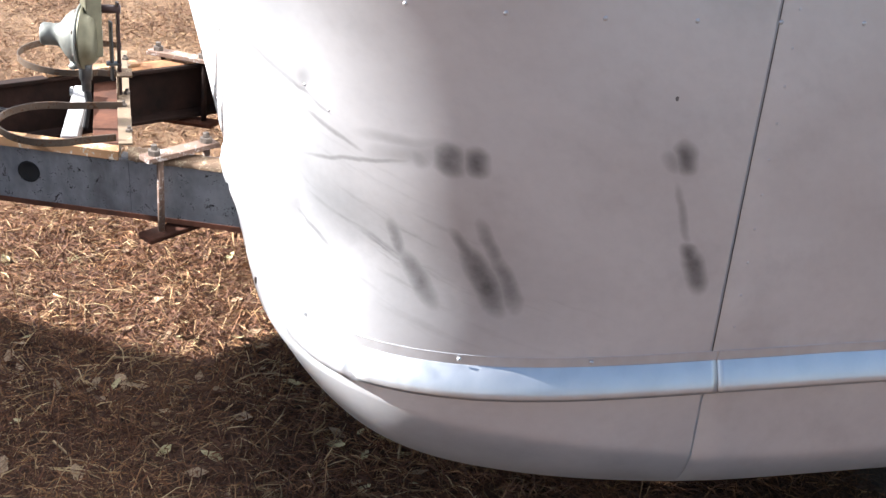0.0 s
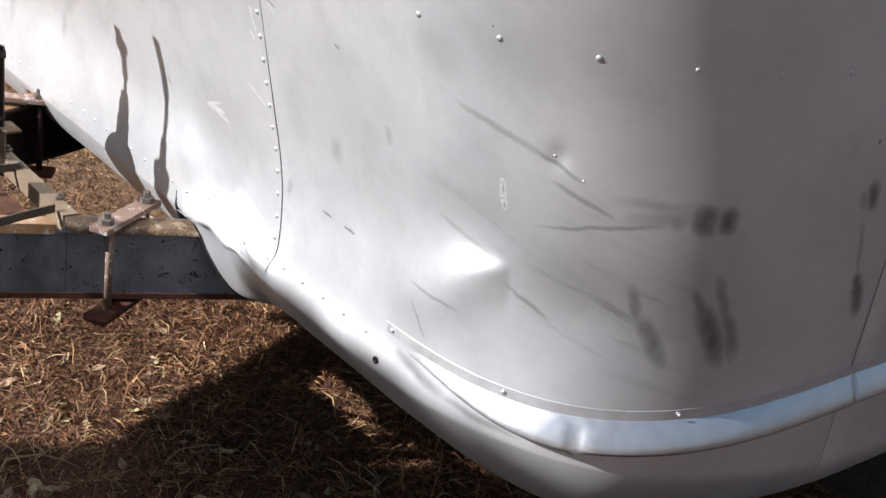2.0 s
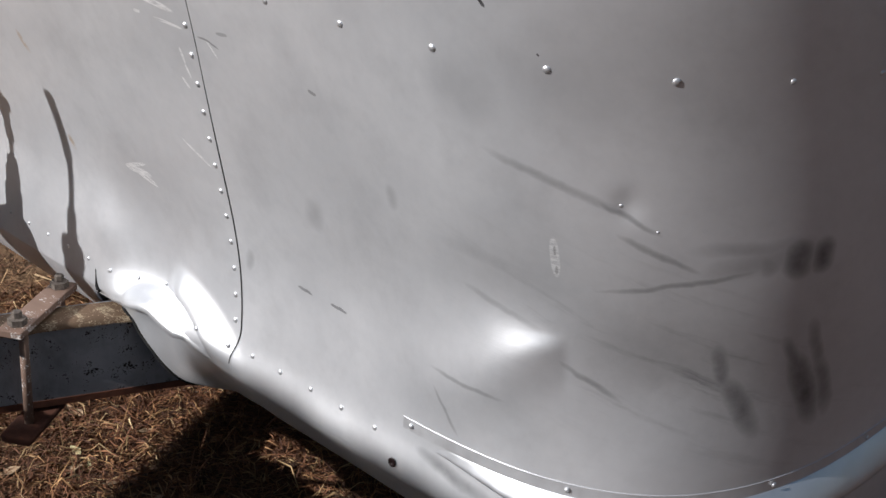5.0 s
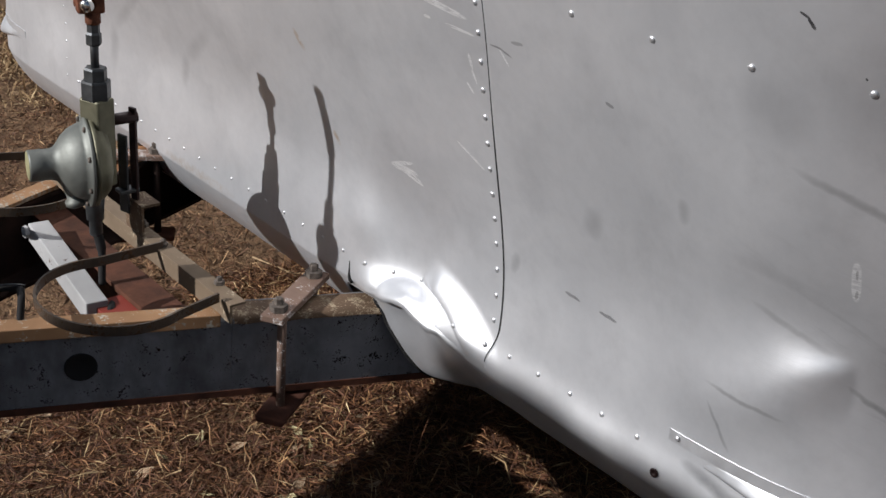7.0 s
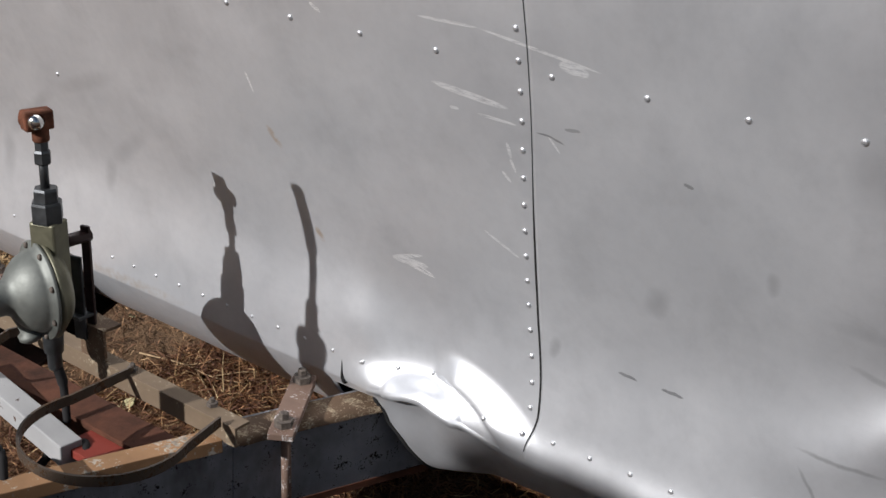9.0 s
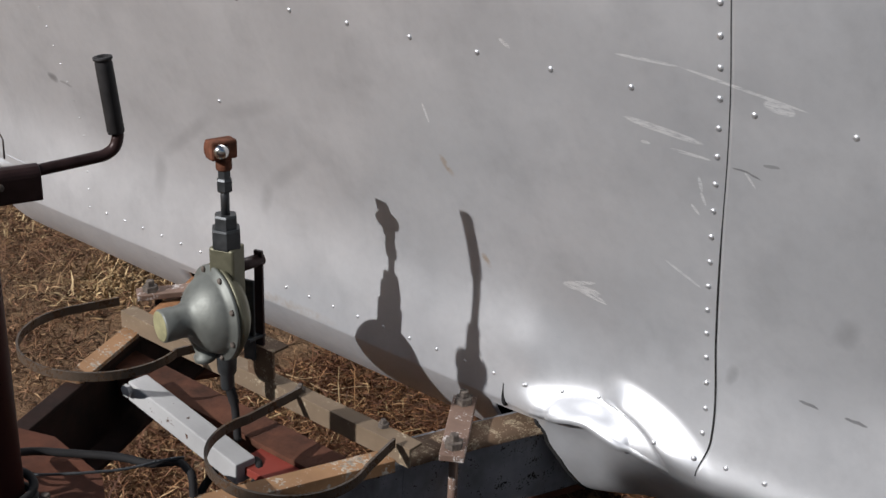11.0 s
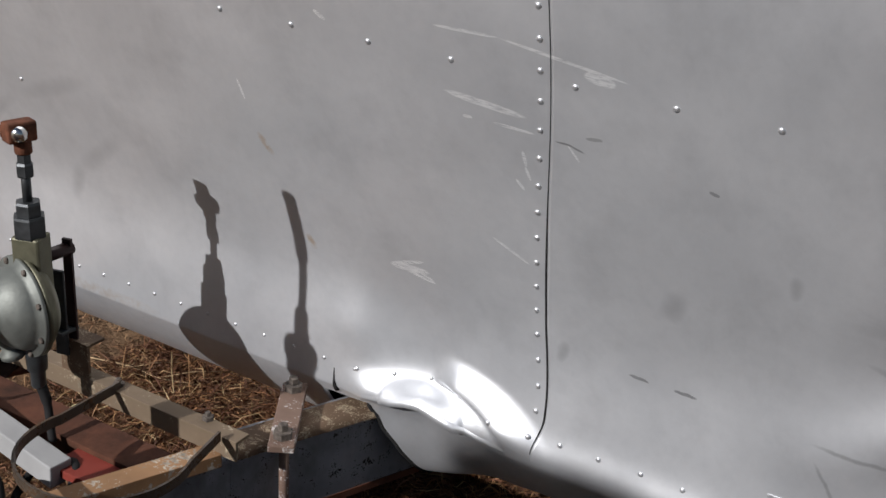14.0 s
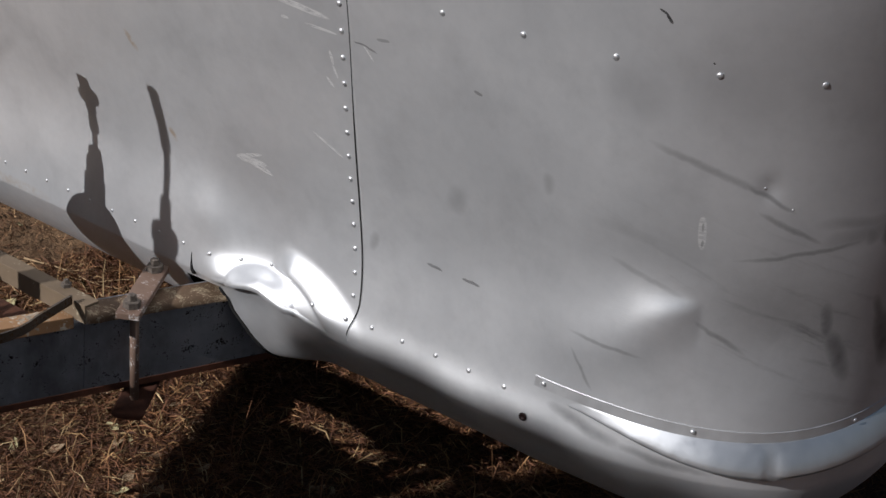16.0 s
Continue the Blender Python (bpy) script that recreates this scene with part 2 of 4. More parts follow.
def earth():
    s = Shader("dry_earth", 0.95)
    big, mid, small = s.noise(1.3, 5.0), s.noise(11.0, 6.0, None, 0.7), s.noise(90.0, 4.0, None, 0.7)
    soil = s.ramp(mid, [(0.3, (0.034, 0.017, 0.009)), (0.55, (0.085, 0.043, 0.021)), (0.75, (0.15, 0.082, 0.042))])
    litter = s.ramp(small, [(0.3, (0.022, 0.010, 0.006)), (0.55, (0.075, 0.034, 0.018)), (0.72, (0.17, 0.09, 0.047))])
    near = s.mix(s.ramp(big, [(0.35, 0.75), (0.65, 0.35)]), soil, litter)
    # bare trodden dirt on the open side of the trailer, also lightened for sunlight
    dirt = s.ramp(s.math("ADD", s.math("MULTIPLY", mid, 0.6), s.math("MULTIPLY", small, 0.4)), [(0.28, (0.055, 0.028, 0.013)), (0.5, (0.19, 0.108, 0.052)), (0.72, (0.38, 0.24, 0.13))])
    split = s.nodes.new("ShaderNodeSeparateXYZ")
    s.set(split.inputs[0], s.coord())
    open_side = s.ramp(s.math("ADD", s.math("MULTIPLY", split.outputs[0], -0.5), s.math("MULTIPLY", s.noise(4.0, 5.0), 0.8)), [(0.45, 0.0), (0.75, 0.9)])
    s.color(s.mix(open_side, near, dirt))
    s.bump(s.math("ADD", mid, s.math("MULTIPLY", small, 0.5)), 0.8, 0.02)
    return s.mat


ALU = aluminium()
TRIM = plain("bright_trim_aluminium", (0.66, 0.67, 0.69), 0.44, 0.85, 0.06, 30.0, 0.05)
FLANGE = plain("dull_flange_aluminium", (0.62, 0.62, 0.63), 0.45, 0.75, 0.08, 30.0, 0.05)
RIVET = plain("rivet_aluminium", (0.62, 0.62, 0.63), 0.42, 0.8, 0.1, 200.0, 0.1)
RAIL = chipped_paint("chipped_white_rail_paint", (0.27, 0.27, 0.285), 0.575, (0.024, 0.015, 0.012), 44.0, grime=0.75)
RAILTOP = chipped_paint("flaking_rail_top", (0.15, 0.095, 0.058), 0.53, (0.42, 0.33, 0.22), 42.0, 0.8)
CROSSBAR = chipped_paint("flaking_cross_bar", (0.20, 0.145, 0.095), 0.56, (0.40, 0.32, 0.22), 24.0, 0.8)
# rust taken down to near black to hold the shade inside the far rail
FARRAIL = rusty("rusted_rail_shade_dark", (0.008, 0.006, 0.005), (0.030, 0.015, 0.011), 11.0)
WHITE = chipped_paint("worn_white_paint", (0.46, 0.45, 0.44), 0.61, (0.10, 0.05, 0.03), 12.0)
CLAMP = chipped_paint("flaking_clamp_paint", (0.21, 0.135, 0.10), 0.54, (0.62, 0.56, 0.52), 34.0, 0.75)
RUST = rusty("rust", (0.07, 0.032, 0.018), (0.30, 0.15, 0.07), 20.0)
CROSSRUST = rusty("red_brown_rust", (0.035, 0.016, 0.010), (0.105, 0.042, 0.024), 16.0)
RUSTBAR = rusty("brown_rust", (0.03, 0.014, 0.010), (0.11, 0.042, 0.024), 9.0)
TRAYRUST = chipped_paint("flaking_tray_rust", (0.34, 0.19, 0.095), 0.53, (0.52, 0.45, 0.36), 22.0, 0.8)
REDBAR = chipped_paint("red_primer", (0.26, 0.045, 0.03), 0.6, (0.06, 0.02, 0.015), 7.0, 0.7)
STRAP = chipped_paint("worn_strap_steel", (0.085, 0.062, 0.045), 0.52, (0.11, 0.06, 0.03), 34.0, 0.45)
JACKRED = chipped_paint("worn_red_jack_paint", (0.050, 0.0135, 0.0105), 0.60, (0.03, 0.013, 0.011), 14.0, 0.5)
JACKDARK = plain("dark_oily_steel", (0.030, 0.016, 0.0145), 0.42, 0.2, 0.4, 30.0, 0.3)
GRIP = plain("black_rubber_grip", (0.022, 0.02, 0.02), 0.6, 0.0, 0.3, 60.0, 0.3)
CAST = plain("grey_green_cast_zinc", (0.165, 0.17, 0.152), 0.56, 0.5, 0.15, 40.0, 0.35)
CASTDARK = plain("dull_cast_block", (0.135, 0.128, 0.085), 0.5, 0.6, 0.25, 40.0, 0.35)
FITTING = plain("dull_grey_fittings", (0.070, 0.073, 0.075), 0.46, 0.7, 0.25, 60.0, 0.2)
COPPER = rusty("tarnished_brass", (0.06, 0.028, 0.017), (0.18, 0.070, 0.040), 60.0, 0.3)
CHROME = plain("bright_plug", (0.75, 0.73, 0.7), 0.2, 1.0, 0.05, 90.0, 0.05)
YELLOW = plain("yellowed_cap", (0.27, 0.25, 0.14), 0.65, 0.1, 0.25, 60.0, 0.2)
RUBBER = plain("black_rubber", (0.014, 0.013, 0.013), 0.80, 0.0, 0.3, 40.0, 0.2)
BOLT = rusty("rusty_bolt_steel", (0.06, 0.05, 0.045), (0.18, 0.15, 0.125), 120.0, 0.4)
EARTH = earth()
# one straw in two tones: darkened for the shaded side, lightened for the sunlit
STRAW = straw_mat("straw_shade_tone", [(0.0, (0.048, 0.016, 0.007)), (0.5, (0.135, 0.050, 0.019)), (0.85, (0.25, 0.110, 0.042)), (1.0, (0.42, 0.24, 0.10))])
STRAWLIGHT = straw_mat("straw_lit_tone", [(0.0, (0.07, 0.028, 0.012)), (0.5, (0.20, 0.095, 0.04)), (0.85, (0.33, 0.18, 0.085)), (1.0, (0.52, 0.34, 0.17))])
PALE = straw_mat("pale_grass", [(0.0, (0.24, 0.14, 0.06)), (0.6, (0.42, 0.28, 0.13)), (1.0, (0.60, 0.45, 0.24))])
LEAF = plain("dry_leaf", (0.34, 0.24, 0.15), 0.75, 0.0, 0.4, 30.0, 0.6)
LEAFPALE = plain("pale_dry_leaf", (0.46, 0.40, 0.22), 0.75, 0.0, 0.25, 30.0, 0.6)
TWIG = plain("bare_twig", (0.36, 0.25, 0.14), 0.85, 0.0, 0.4, 60.0, 0.5)


# ---- ways to build ----
def part(name, bm, mat, parent=None, label="", smooth=True):
    me = bpy.data.meshes.new(name)
    bm.to_mesh(me)
    bm.free()
    for p in me.polygons:
        p.use_smooth = smooth
    me.materials.append(mat)
    ob = new(name, me)
    ob.parent = parent
    return tagged(ob, label)


def box(bm, size, m=Matrix(), bevel=0.0):
    r = bmesh.ops.create_cube(bm, size=1.0, matrix=m @ Matrix.Diagonal((*size, 1)))
    if bevel:
        edges = {e for v in r["verts"] for e in v.link_edges}
        bmesh.ops.bevel(bm, geom=list(edges), offset=bevel, segments=2, affect="EDGES", profile=0.5)
    return bm


def tube(bm, points, radius, sides=10, closed=False):
    """A round bar along points; radius: one for all, or one each."""
    pts = [Vector(p) for p in points]
    radii = radius if isinstance(radius, (list, tuple)) else [radius] * len(pts)
    rings, n, ref = [], len(pts), None
    for i, p in enumerate(pts):
        a = pts[(i + 1) % n] if closed or i + 1 < n else p
        b = pts[i - 1] if closed or i else p
        d = (a - b).normalized()
        ref = d.orthogonal().normalized() if ref is None else (ref - d * ref.dot(d)).normalized()
        other = d.cross(ref)
        rings.append([bm.verts.new(p + radii[i] * (math.cos(t) * ref + math.sin(t) * other)) for t in (2 * math.pi * k / sides for k in range(sides))])
    for i in range(n if closed else n - 1):
        r, s = rings[i], rings[(i + 1) % n]
        for k in range(sides):
            bm.faces.new((r[k], r[(k + 1) % sides], s[(k + 1) % sides], s[k]))
    if not closed:
        bm.faces.new(rings[0][::-1])
        bm.faces.new(rings[-1])
    return bm


def curve_points(points, n=8):
    """A smooth line through the points."""
    p = [Vector(q) for q in points]
    p = [p[0] * 2 - p[1], *p, p[-1] * 2 - p[-2]]
    out = []
    for a, b, c, d in zip(p, p[1:], p[2:], p[3:]):
        for i in range(n):
            t = i / n
            out.append(0.5 * (2 * b + (c - a) * t + (2 * a - 5 * b + 4 * c - d) * t * t + (3 * b - a - 3 * c + d) * t ** 3))
    return [*out, p[-2]]


def lathe(bm, profile, m=Matrix(), sides=32):
    """Turns (radius, height) pairs round the z axis of m."""
    rings = [[bm.verts.new(m @ Vector((r * math.cos(a), r * math.sin(a), h))) for a in (2 * math.pi * k / sides for k in range(sides))] for r, h in profile]
    for r, s in zip(rings, rings[1:]):
        for k in range(sides):
            bm.faces.new((r[k], r[(k + 1) % sides], s[(k + 1) % sides], s[k]))
    bm.faces.new(rings[0][::-1])
    bm.faces.new(rings[-1])
    return bm


def ribbon(bm, points, height, thick):
    """A flat strap on edge along a level line of points."""
    pts = [Vector(p) for p in points]
    rows = []
    for i, p in enumerate(pts):
        d = (pts[min(i + 1, len(pts) - 1)] - pts[max(i - 1, 0)]).normalized()
        side = Vector((d.y, -d.x, 0)).normalized() * thick / 2
        up = Vector((0, 0, height / 2))
        rows.append([bm.verts.new(p + q) for q in (side + up, -side + up, -side - up, side - up)])
    for a, b in zip(rows, rows[1:]):
        for k in range(4):
            bm.faces.new((a[k], a[(k + 1) % 4], b[(k + 1) % 4], b[k]))
    bm.faces.new(rows[0])
    bm.faces.new(rows[-1][::-1])
    bmesh.ops.recalc_face_normals(bm, faces=bm.faces)
    return bm


def extrude(bm, section, a, b, up=Vector((0, 0, 1))):
    """A bar from a to b with the given section: pairs (to the right, up)."""
    a, b = Vector(a), Vector(b)
    d = (b - a).normalized()
    right = d.cross(up).normalized()
    lift = right.cross(d)
    ends = [[bm.verts.new(p + right * x + lift * y) for x, y in section] for p in (a, b)]
    n = len(section)
    for k in range(n):
        bm.faces.new((ends[0][k], ends[0][(k + 1) % n], ends[1][(k + 1) % n], ends[1][k]))
    bm.faces.new(ends[0][::-1])
    bm.faces.new(ends[1])
    bmesh.ops.recalc_face_normals(bm, faces=bm.faces)
    return bm


def soften(bm, width=0.0015):
    bmesh.ops.bevel(bm, geom=[e for e in bm.edges if e.calc_face_angle(0) > 0.5], offset=width, segments=2, affect="EDGES", profile=0.5)
    return bm


def thing(name, label, category, group="", kind=""):
    return tagged(new(name), label, category, group, kind)


def smoothstep(a, b, x):
    t = min(1.0, max(0.0, (x - a) / (b - a)))
    return t * t * (3 - 2 * t)


def hump(u, z, cu, cz, ru, rz):
    return math.exp(-(((u - cu) / ru) ** 2 + ((z - cz) / rz) ** 2))


def steps(a, b, step):
    n = max(1, round(abs(b - a) / step))
    return [a + (b - a) * i / n for i in range(n + 1)]


# ---- the trailer's shell, as a function of the way round it and the height ----
BELLY, TOP = 0.281, 2.3


def front_y(z):
    """Where the front face lies at a height: upright at the foot, leaning forward over the dented line, back again towards the roof."""
    y = 0.004 * math.exp(-(((z - 0.62) / 0.07) ** 2)) - 0.31 * 0.035 * math.log1p(math.exp(min(60.0, (z - 0.655) / 0.035)))
    if z > 1.0:
        y = -0.107 - 0.31 * (z - 1.0) + 0.42 * (z - 1.0) ** 2 + 0.1 * max(0.0, z - 1.5) ** 3
    return y


def plan(u, z):
    """The outline seen from above, at a height: a flat front, two tight corners and the sides."""
    sign, a = (1, u) if u >= 0 else (-1, -u)
    start = 0.72 if u >= 0 else 0.77
    ry, arc = 0.62, 0.92
    rx, n = (1.20 - start if u >= 0 else 0.48) - 0.45 * max(0.0, z - 1.5) ** 2, 3.9 - 0.9 * smoothstep(0.5, 0.95, z)
    if u < 0:
        rx -= 0.052 - 0.02 * smoothstep(0.6, 0.95, z)
    if a <= start:
        return sign * a, 0.0
    if a <= start + arc:
        t = (a - start) / arc * math.pi / 2
        c, s = abs(math.cos(t)), math.sin(t)
        w = (c ** n + s ** n) ** (-1 / n)
        return sign * (start + rx * s * w), ry - ry * c * w
    b = a - start - arc
    return sign * (start + rx + 0.04 * smoothstep(0, 1.2, b)), ry + b


def smooth_shell(u, z):
    """u: metres round the plan, 0 on the front, positive towards the side that lies in shade. The foot of the sheet rolls under."""
    a = abs(u)
    back = smoothstep(1.05, 1.7, a)
    roll, foot, depth = 0.46 - 0.10 * back, 0.336 - 0.050 * smoothstep(0.9, 1.65, a), 0.145 - 0.080 * back
    if z < 0.46:
        z = 0.46 - (0.46 - z) / (0.46 - BELLY) * (0.46 - foot)
    x, y = plan(u, z)
    if z < roll:
        k = min(1.0, (roll - z) / (roll - foot))
        (x1, y1), (x2, y2) = plan(u - 0.004, z), plan(u + 0.004, z)
        even = 0.20 + 0.15 * smoothstep(1.3, 0.9, a)
        d = depth * (even * k + (1 - even) * (1 - math.sqrt(1 - k * k))) / math.hypot(x2 - x1, y2 - y1)
        x, y = x - (y2 - y1) * d, y + (x2 - x1) * d
    return Vector((x, y + front_y(z) * max(0.0, 1 - max(0.0, a - 1.66) / 1.5), z))


def dent(u, z):
    """How far the beaten sheet stands out from its true form."""
    d = 0.0016 * noise.noise(Vector((u * 3.1, z * 4.0, 3.0))) + 0.0006 * noise.noise(Vector((u * 9.0, z * 9.0, 7.0)))
    if -0.2 < u < 1.5 and z < 1.1:
        # the foot of the sheet, pushed out over the rail and along the lower row of rivets
        w = math.sqrt(max(0.0, 1 - ((u - 0.405) / 0.062) ** 2))
        k = (z - 0.460) / (0.008 + 0.042 * w)
        b = 0.010 * w ** 0.8 * (1 - k) if 0 < k < 1 else 0.010 * w ** 0.8 if k <= 0 else 0.0
        d -= 0.016 * hump(u, z, 0.405, 0.535, 0.085, 0.055)
        b += 0.010 * hump(u, z, 0.325, 0.472, 0.035, 0.022) + 0.004 * hump(u, z, 0.405, 0.458, 0.07, 0.012)
        r = math.hypot(u - 0.432, (z - 0.446) * 1.45)
        b += 0.016 * smoothstep(0.085, 0.105, r) * (1 - smoothstep(0.108, 0.165, r)) * smoothstep(0.405, 0.455, u) * smoothstep(0.605, 0.555, u) * smoothstep(0.455, 0.495, z)
        d += b * smoothstep(0.4515, 0.4600, z)
        # beside the rail the foot hangs more upright
        d += 0.031 * hump(u, z, 0.35, 0.305, 0.09, 0.075) * smoothstep(0.45, 0.42, z)
        # the bright swelling beside the round dent over the rail
        d += 0.007 * hump(u, z, 0.30, 0.555, 0.055, 0.055) * smoothstep(0.055, 0.125, math.hypot(u - 0.415, z - 0.575))
        d += 0.008 * math.exp(-(((z - 0.466) / 0.03) ** 2)) * smoothstep(0.25, 0.4, u) * smoothstep(1.15, 0.85, u)
        d += 0.006 * noise.noise(Vector((u * 14.0, z * 16.0, 2.0))) * smoothstep(0.46, 0.44, z) * smoothstep(0.30, 0.36, u) * smoothstep(0.62, 0.50, u)
        d -= 0.010 * hump(u, z, 0.37, 0.605, 0.080, 0.050)
        # the creased corner: a fan that comes to a point
        d += (0.009 * hump(u, z, 0.96, 0.605, 0.13, 0.055) - 0.004 * hump(u, z, 1.02, 0.725, 0.08, 0.04)) * smoothstep(1.12, 1.03, u)
        du, dz = 1.060 - u, z - 0.687
        if du > 0.001:
            below = min(0.0, dz + 0.55 * du)
            d += 0.33 * du * smoothstep(0.30, -0.55, dz / du) * math.exp(-((du / 0.085) ** 2) - (below / 0.05) ** 2)
        d -= 0.004 * hump(u, z, 1.14, 0.66, 0.06, 0.05) + 0.004 * hump(u, z, 1.22, 0.61, 0.12, 0.09)
        d -= 0.003 * hump(u, z, 1.12, 0.836, 0.012, 0.012)
    return d


def frame_of(u, z, e=0.004):
    return (smooth_shell(u + e, z) - smooth_shell(u - e, z)).cross(smooth_shell(u, z + e) - smooth_shell(u, z - e)).normalized()


def lift(u, z):
    """How far the lower edge is pushed up, where the sheet was driven onto the rail."""
    if not 0.2 < u < 0.65 or z > 0.6:
        return 0.0
    return 0.027 * math.exp(-(abs(u - 0.405) / 0.060) ** 1.6) * math.exp(-(((z - 0.462) / (0.034 if z > 0.462 else 0.060)) ** 2))


def shell(u, z, out=0.0):
    p = smooth_shell(u, z) + frame_of(u, z) * (out + dent(u, z))
    p.z += lift(u, z)
    return p


def side_seam(z):
    """u of the upright seam on the shaded side, 0.525 m behind the front."""
    lo, hi = 1.2, 1.9
    for _ in range(24):
        mid = (lo + hi) / 2
        lo, hi = (mid, hi) if smooth_shell(mid, z).y < 0.525 else (lo, mid)
    return lo


def skin(name, left, right, zs, count, mat, parent, label="", out=0.0, crowd=1.0):
    """A sheet of the shell between two edges, given as functions of the height, with its edges turned in."""
    bm = bmesh.new()
    uv = bm.loops.layers.uv.new("sheet")
    at = []
    for z in zs:
        a, b = left(z), right(z)
        at.append([b - (b - a) * (1 - i / count) ** crowd for i in range(count + 1)])
    grid = []
    for z, us in zip(zs, at):
        row = []
        for u in us:
            row.append(bm.verts.new(shell(u, z, out)))
        grid.append(row)
    for j in range(len(zs) - 1):
        for i in range(count):
            f = bm.faces.new((grid[j][i], grid[j][i + 1], grid[j + 1][i + 1], grid[j + 1][i]))
            for loop, (jj, ii) in zip(f.loops, ((j, i), (j, i + 1), (j + 1, i + 1), (j + 1, i))):
                loop[uv].uv = (at[jj][ii], zs[jj])
    # the cut edges have depth
    loops = [[r[0] for r in grid][::-1], [r[-1] for r in grid]]
    for line in loops:
        back = [bm.verts.new(v.co - Vector((0, -1, 0)) * 0.002 if abs(v.co.y) < 0.3 else v.co * 0.997) for v in line]
        for a, b, c, d in zip(line, line[1:], back[1:], back):
            bm.faces.new((a, d, c, b))
    return part(name, bm, mat, parent, label)


trailer = thing("travel_trailer", "dented riveted bare aluminium travel trailer standing on dry grass", "trailer")
high = steps(1.1, 1.5, 0.04)[1:] + steps(1.5, TOP, 0.08)[1:]
mid = steps(0.466, 0.57, 0.0030) + steps(0.57, 0.72, 0.0065)[1:] + steps(0.72, 1.1, 0.008)[1:]
fixed = lambda u: (lambda z: u)  # noqa: E731
def near_seam(z):
    """u of the upright seam on the front: it wavers, and turns off at its foot."""
    return 0.5635 + 0.0085 * smoothstep(0.655, 0.54, z) + 0.023 * smoothstep(0.64, 1.03, z) - 0.0085 * smoothstep(0.525, 0.475, z)


def seam_gap(z):
    return 0.0006 + 0.0015 * smoothstep(0.86, 0.72, z) * smoothstep(0.47, 0.53, z)


FAR_SEAM = -0.685
skin("front_panel", fixed(-1.66), near_seam, mid + high, 420, ALU, trailer, crowd=2.0)
skin("corner_panel", lambda z: near_seam(z) + seam_gap(z), lambda z: side_seam(z) - 0.0006, mid + high, 250, ALU, trailer, out=0.0002)
# dark strips laid in both seams to paint the shadow of the lapped sheets
sealant = skin("sealant", lambda z: near_seam(z) - 0.0003, lambda z: near_seam(z) + seam_gap(z) + 0.0003, [z for z in mid + high if z > 0.474], 1, RUBBER, trailer, "black strip for the shadow in the seam", out=0.0004)
skin("sealant", lambda z: side_seam(z) - 0.0004, lambda z: side_seam(z) + 0.0003, mid + high, 1, JACKDARK, trailer, "dark strip for the shadow in the seam", out=0.0004)
skin("side_panel", lambda z: side_seam(z) + 0.0006, fixed(6.0), steps(0.466, 1.1, 0.02) + high, 90, ALU, trailer)
skin("side_panel", fixed(-6.0), fixed(-1.661), steps(0.466, 1.1, 0.05) + high, 40, ALU, trailer)
band = steps(0.440, 0.466, 0.0026)
low = steps(BELLY, 0.440, 0.008)
skin("lower_panel", fixed(-1.66), lambda z: side_seam(z) - 0.0006, band, 900, ALU, trailer)
def torn_edge(z):
    """u of the ragged cut where the foot of the sheet clears the rail."""
    return 0.320 + 0.052 * smoothstep(0.44, 0.29, z) + 0.005 * noise.noise(Vector((z * 45, 0, 3)))


skin("lower_panel", torn_edge, lambda z: side_seam(max(z, 0.34)) - 0.0006, low, 320, ALU, trailer)
skin("lower_panel", fixed(-0.355), lambda z: 0.270 - 0.02 * smoothstep(0.34, 0.43, z), low, 60, ALU, trailer)
skin("lower_panel", fixed(-1.66), fixed(-0.405), low, 40, ALU, trailer)
skin("lower_panel", lambda z: side_seam(max(z, 0.34)) + 0.0006, fixed(6.0), low + band[1:], 80, ALU, trailer)
skin("lower_panel", fixed(-6.0), fixed(-1.661), low + band[1:], 40, ALU, trailer)
bm = bmesh.new()
rim = [smooth_shell(u, TOP) for u in steps(-6.0, 6.0, 0.15)]
bm.faces.new([bm.verts.new(p) for p in rim])
part("roof", bm, ALU, trailer, smooth=False)
bm = bmesh.new()
rim = [smooth_shell(u, BELLY + 0.004) for u in steps(-6.0, 6.0, 0.1)]
bm.faces.new([bm.verts.new(Vector((p.x * 0.99, p.y + 0.008, p.z + 0.003))) for p in rim][::-1])
part("belly_pan", bm, JACKDARK, trailer, smooth=False)
bm = bmesh.new()
box(bm, (2.5, 0.03, TOP - 0.33), pose(-0.05, 5.0, (TOP + 0.33) / 2))
part("rear_panel", bm, ALU, trailer, smooth=False)


def moulding(name, rows, mat, label, smooth=True):
    bm = bmesh.new()
    rows = [[bm.verts.new(p) for p in row] for row in rows]
    for p, q in zip(rows, rows[1:]):
        for k in range(len(p) - 1):
            bm.faces.new((p[k], p[k + 1], q[k + 1], q[k]))
    for end, flip in ((rows[0], 1), (rows[-1], -1)):
        bm.faces.new(end[::flip])
    bmesh.ops.recalc_face_normals(bm, faces=bm.faces)
    return part(name, bm, mat, trailer, label, smooth)


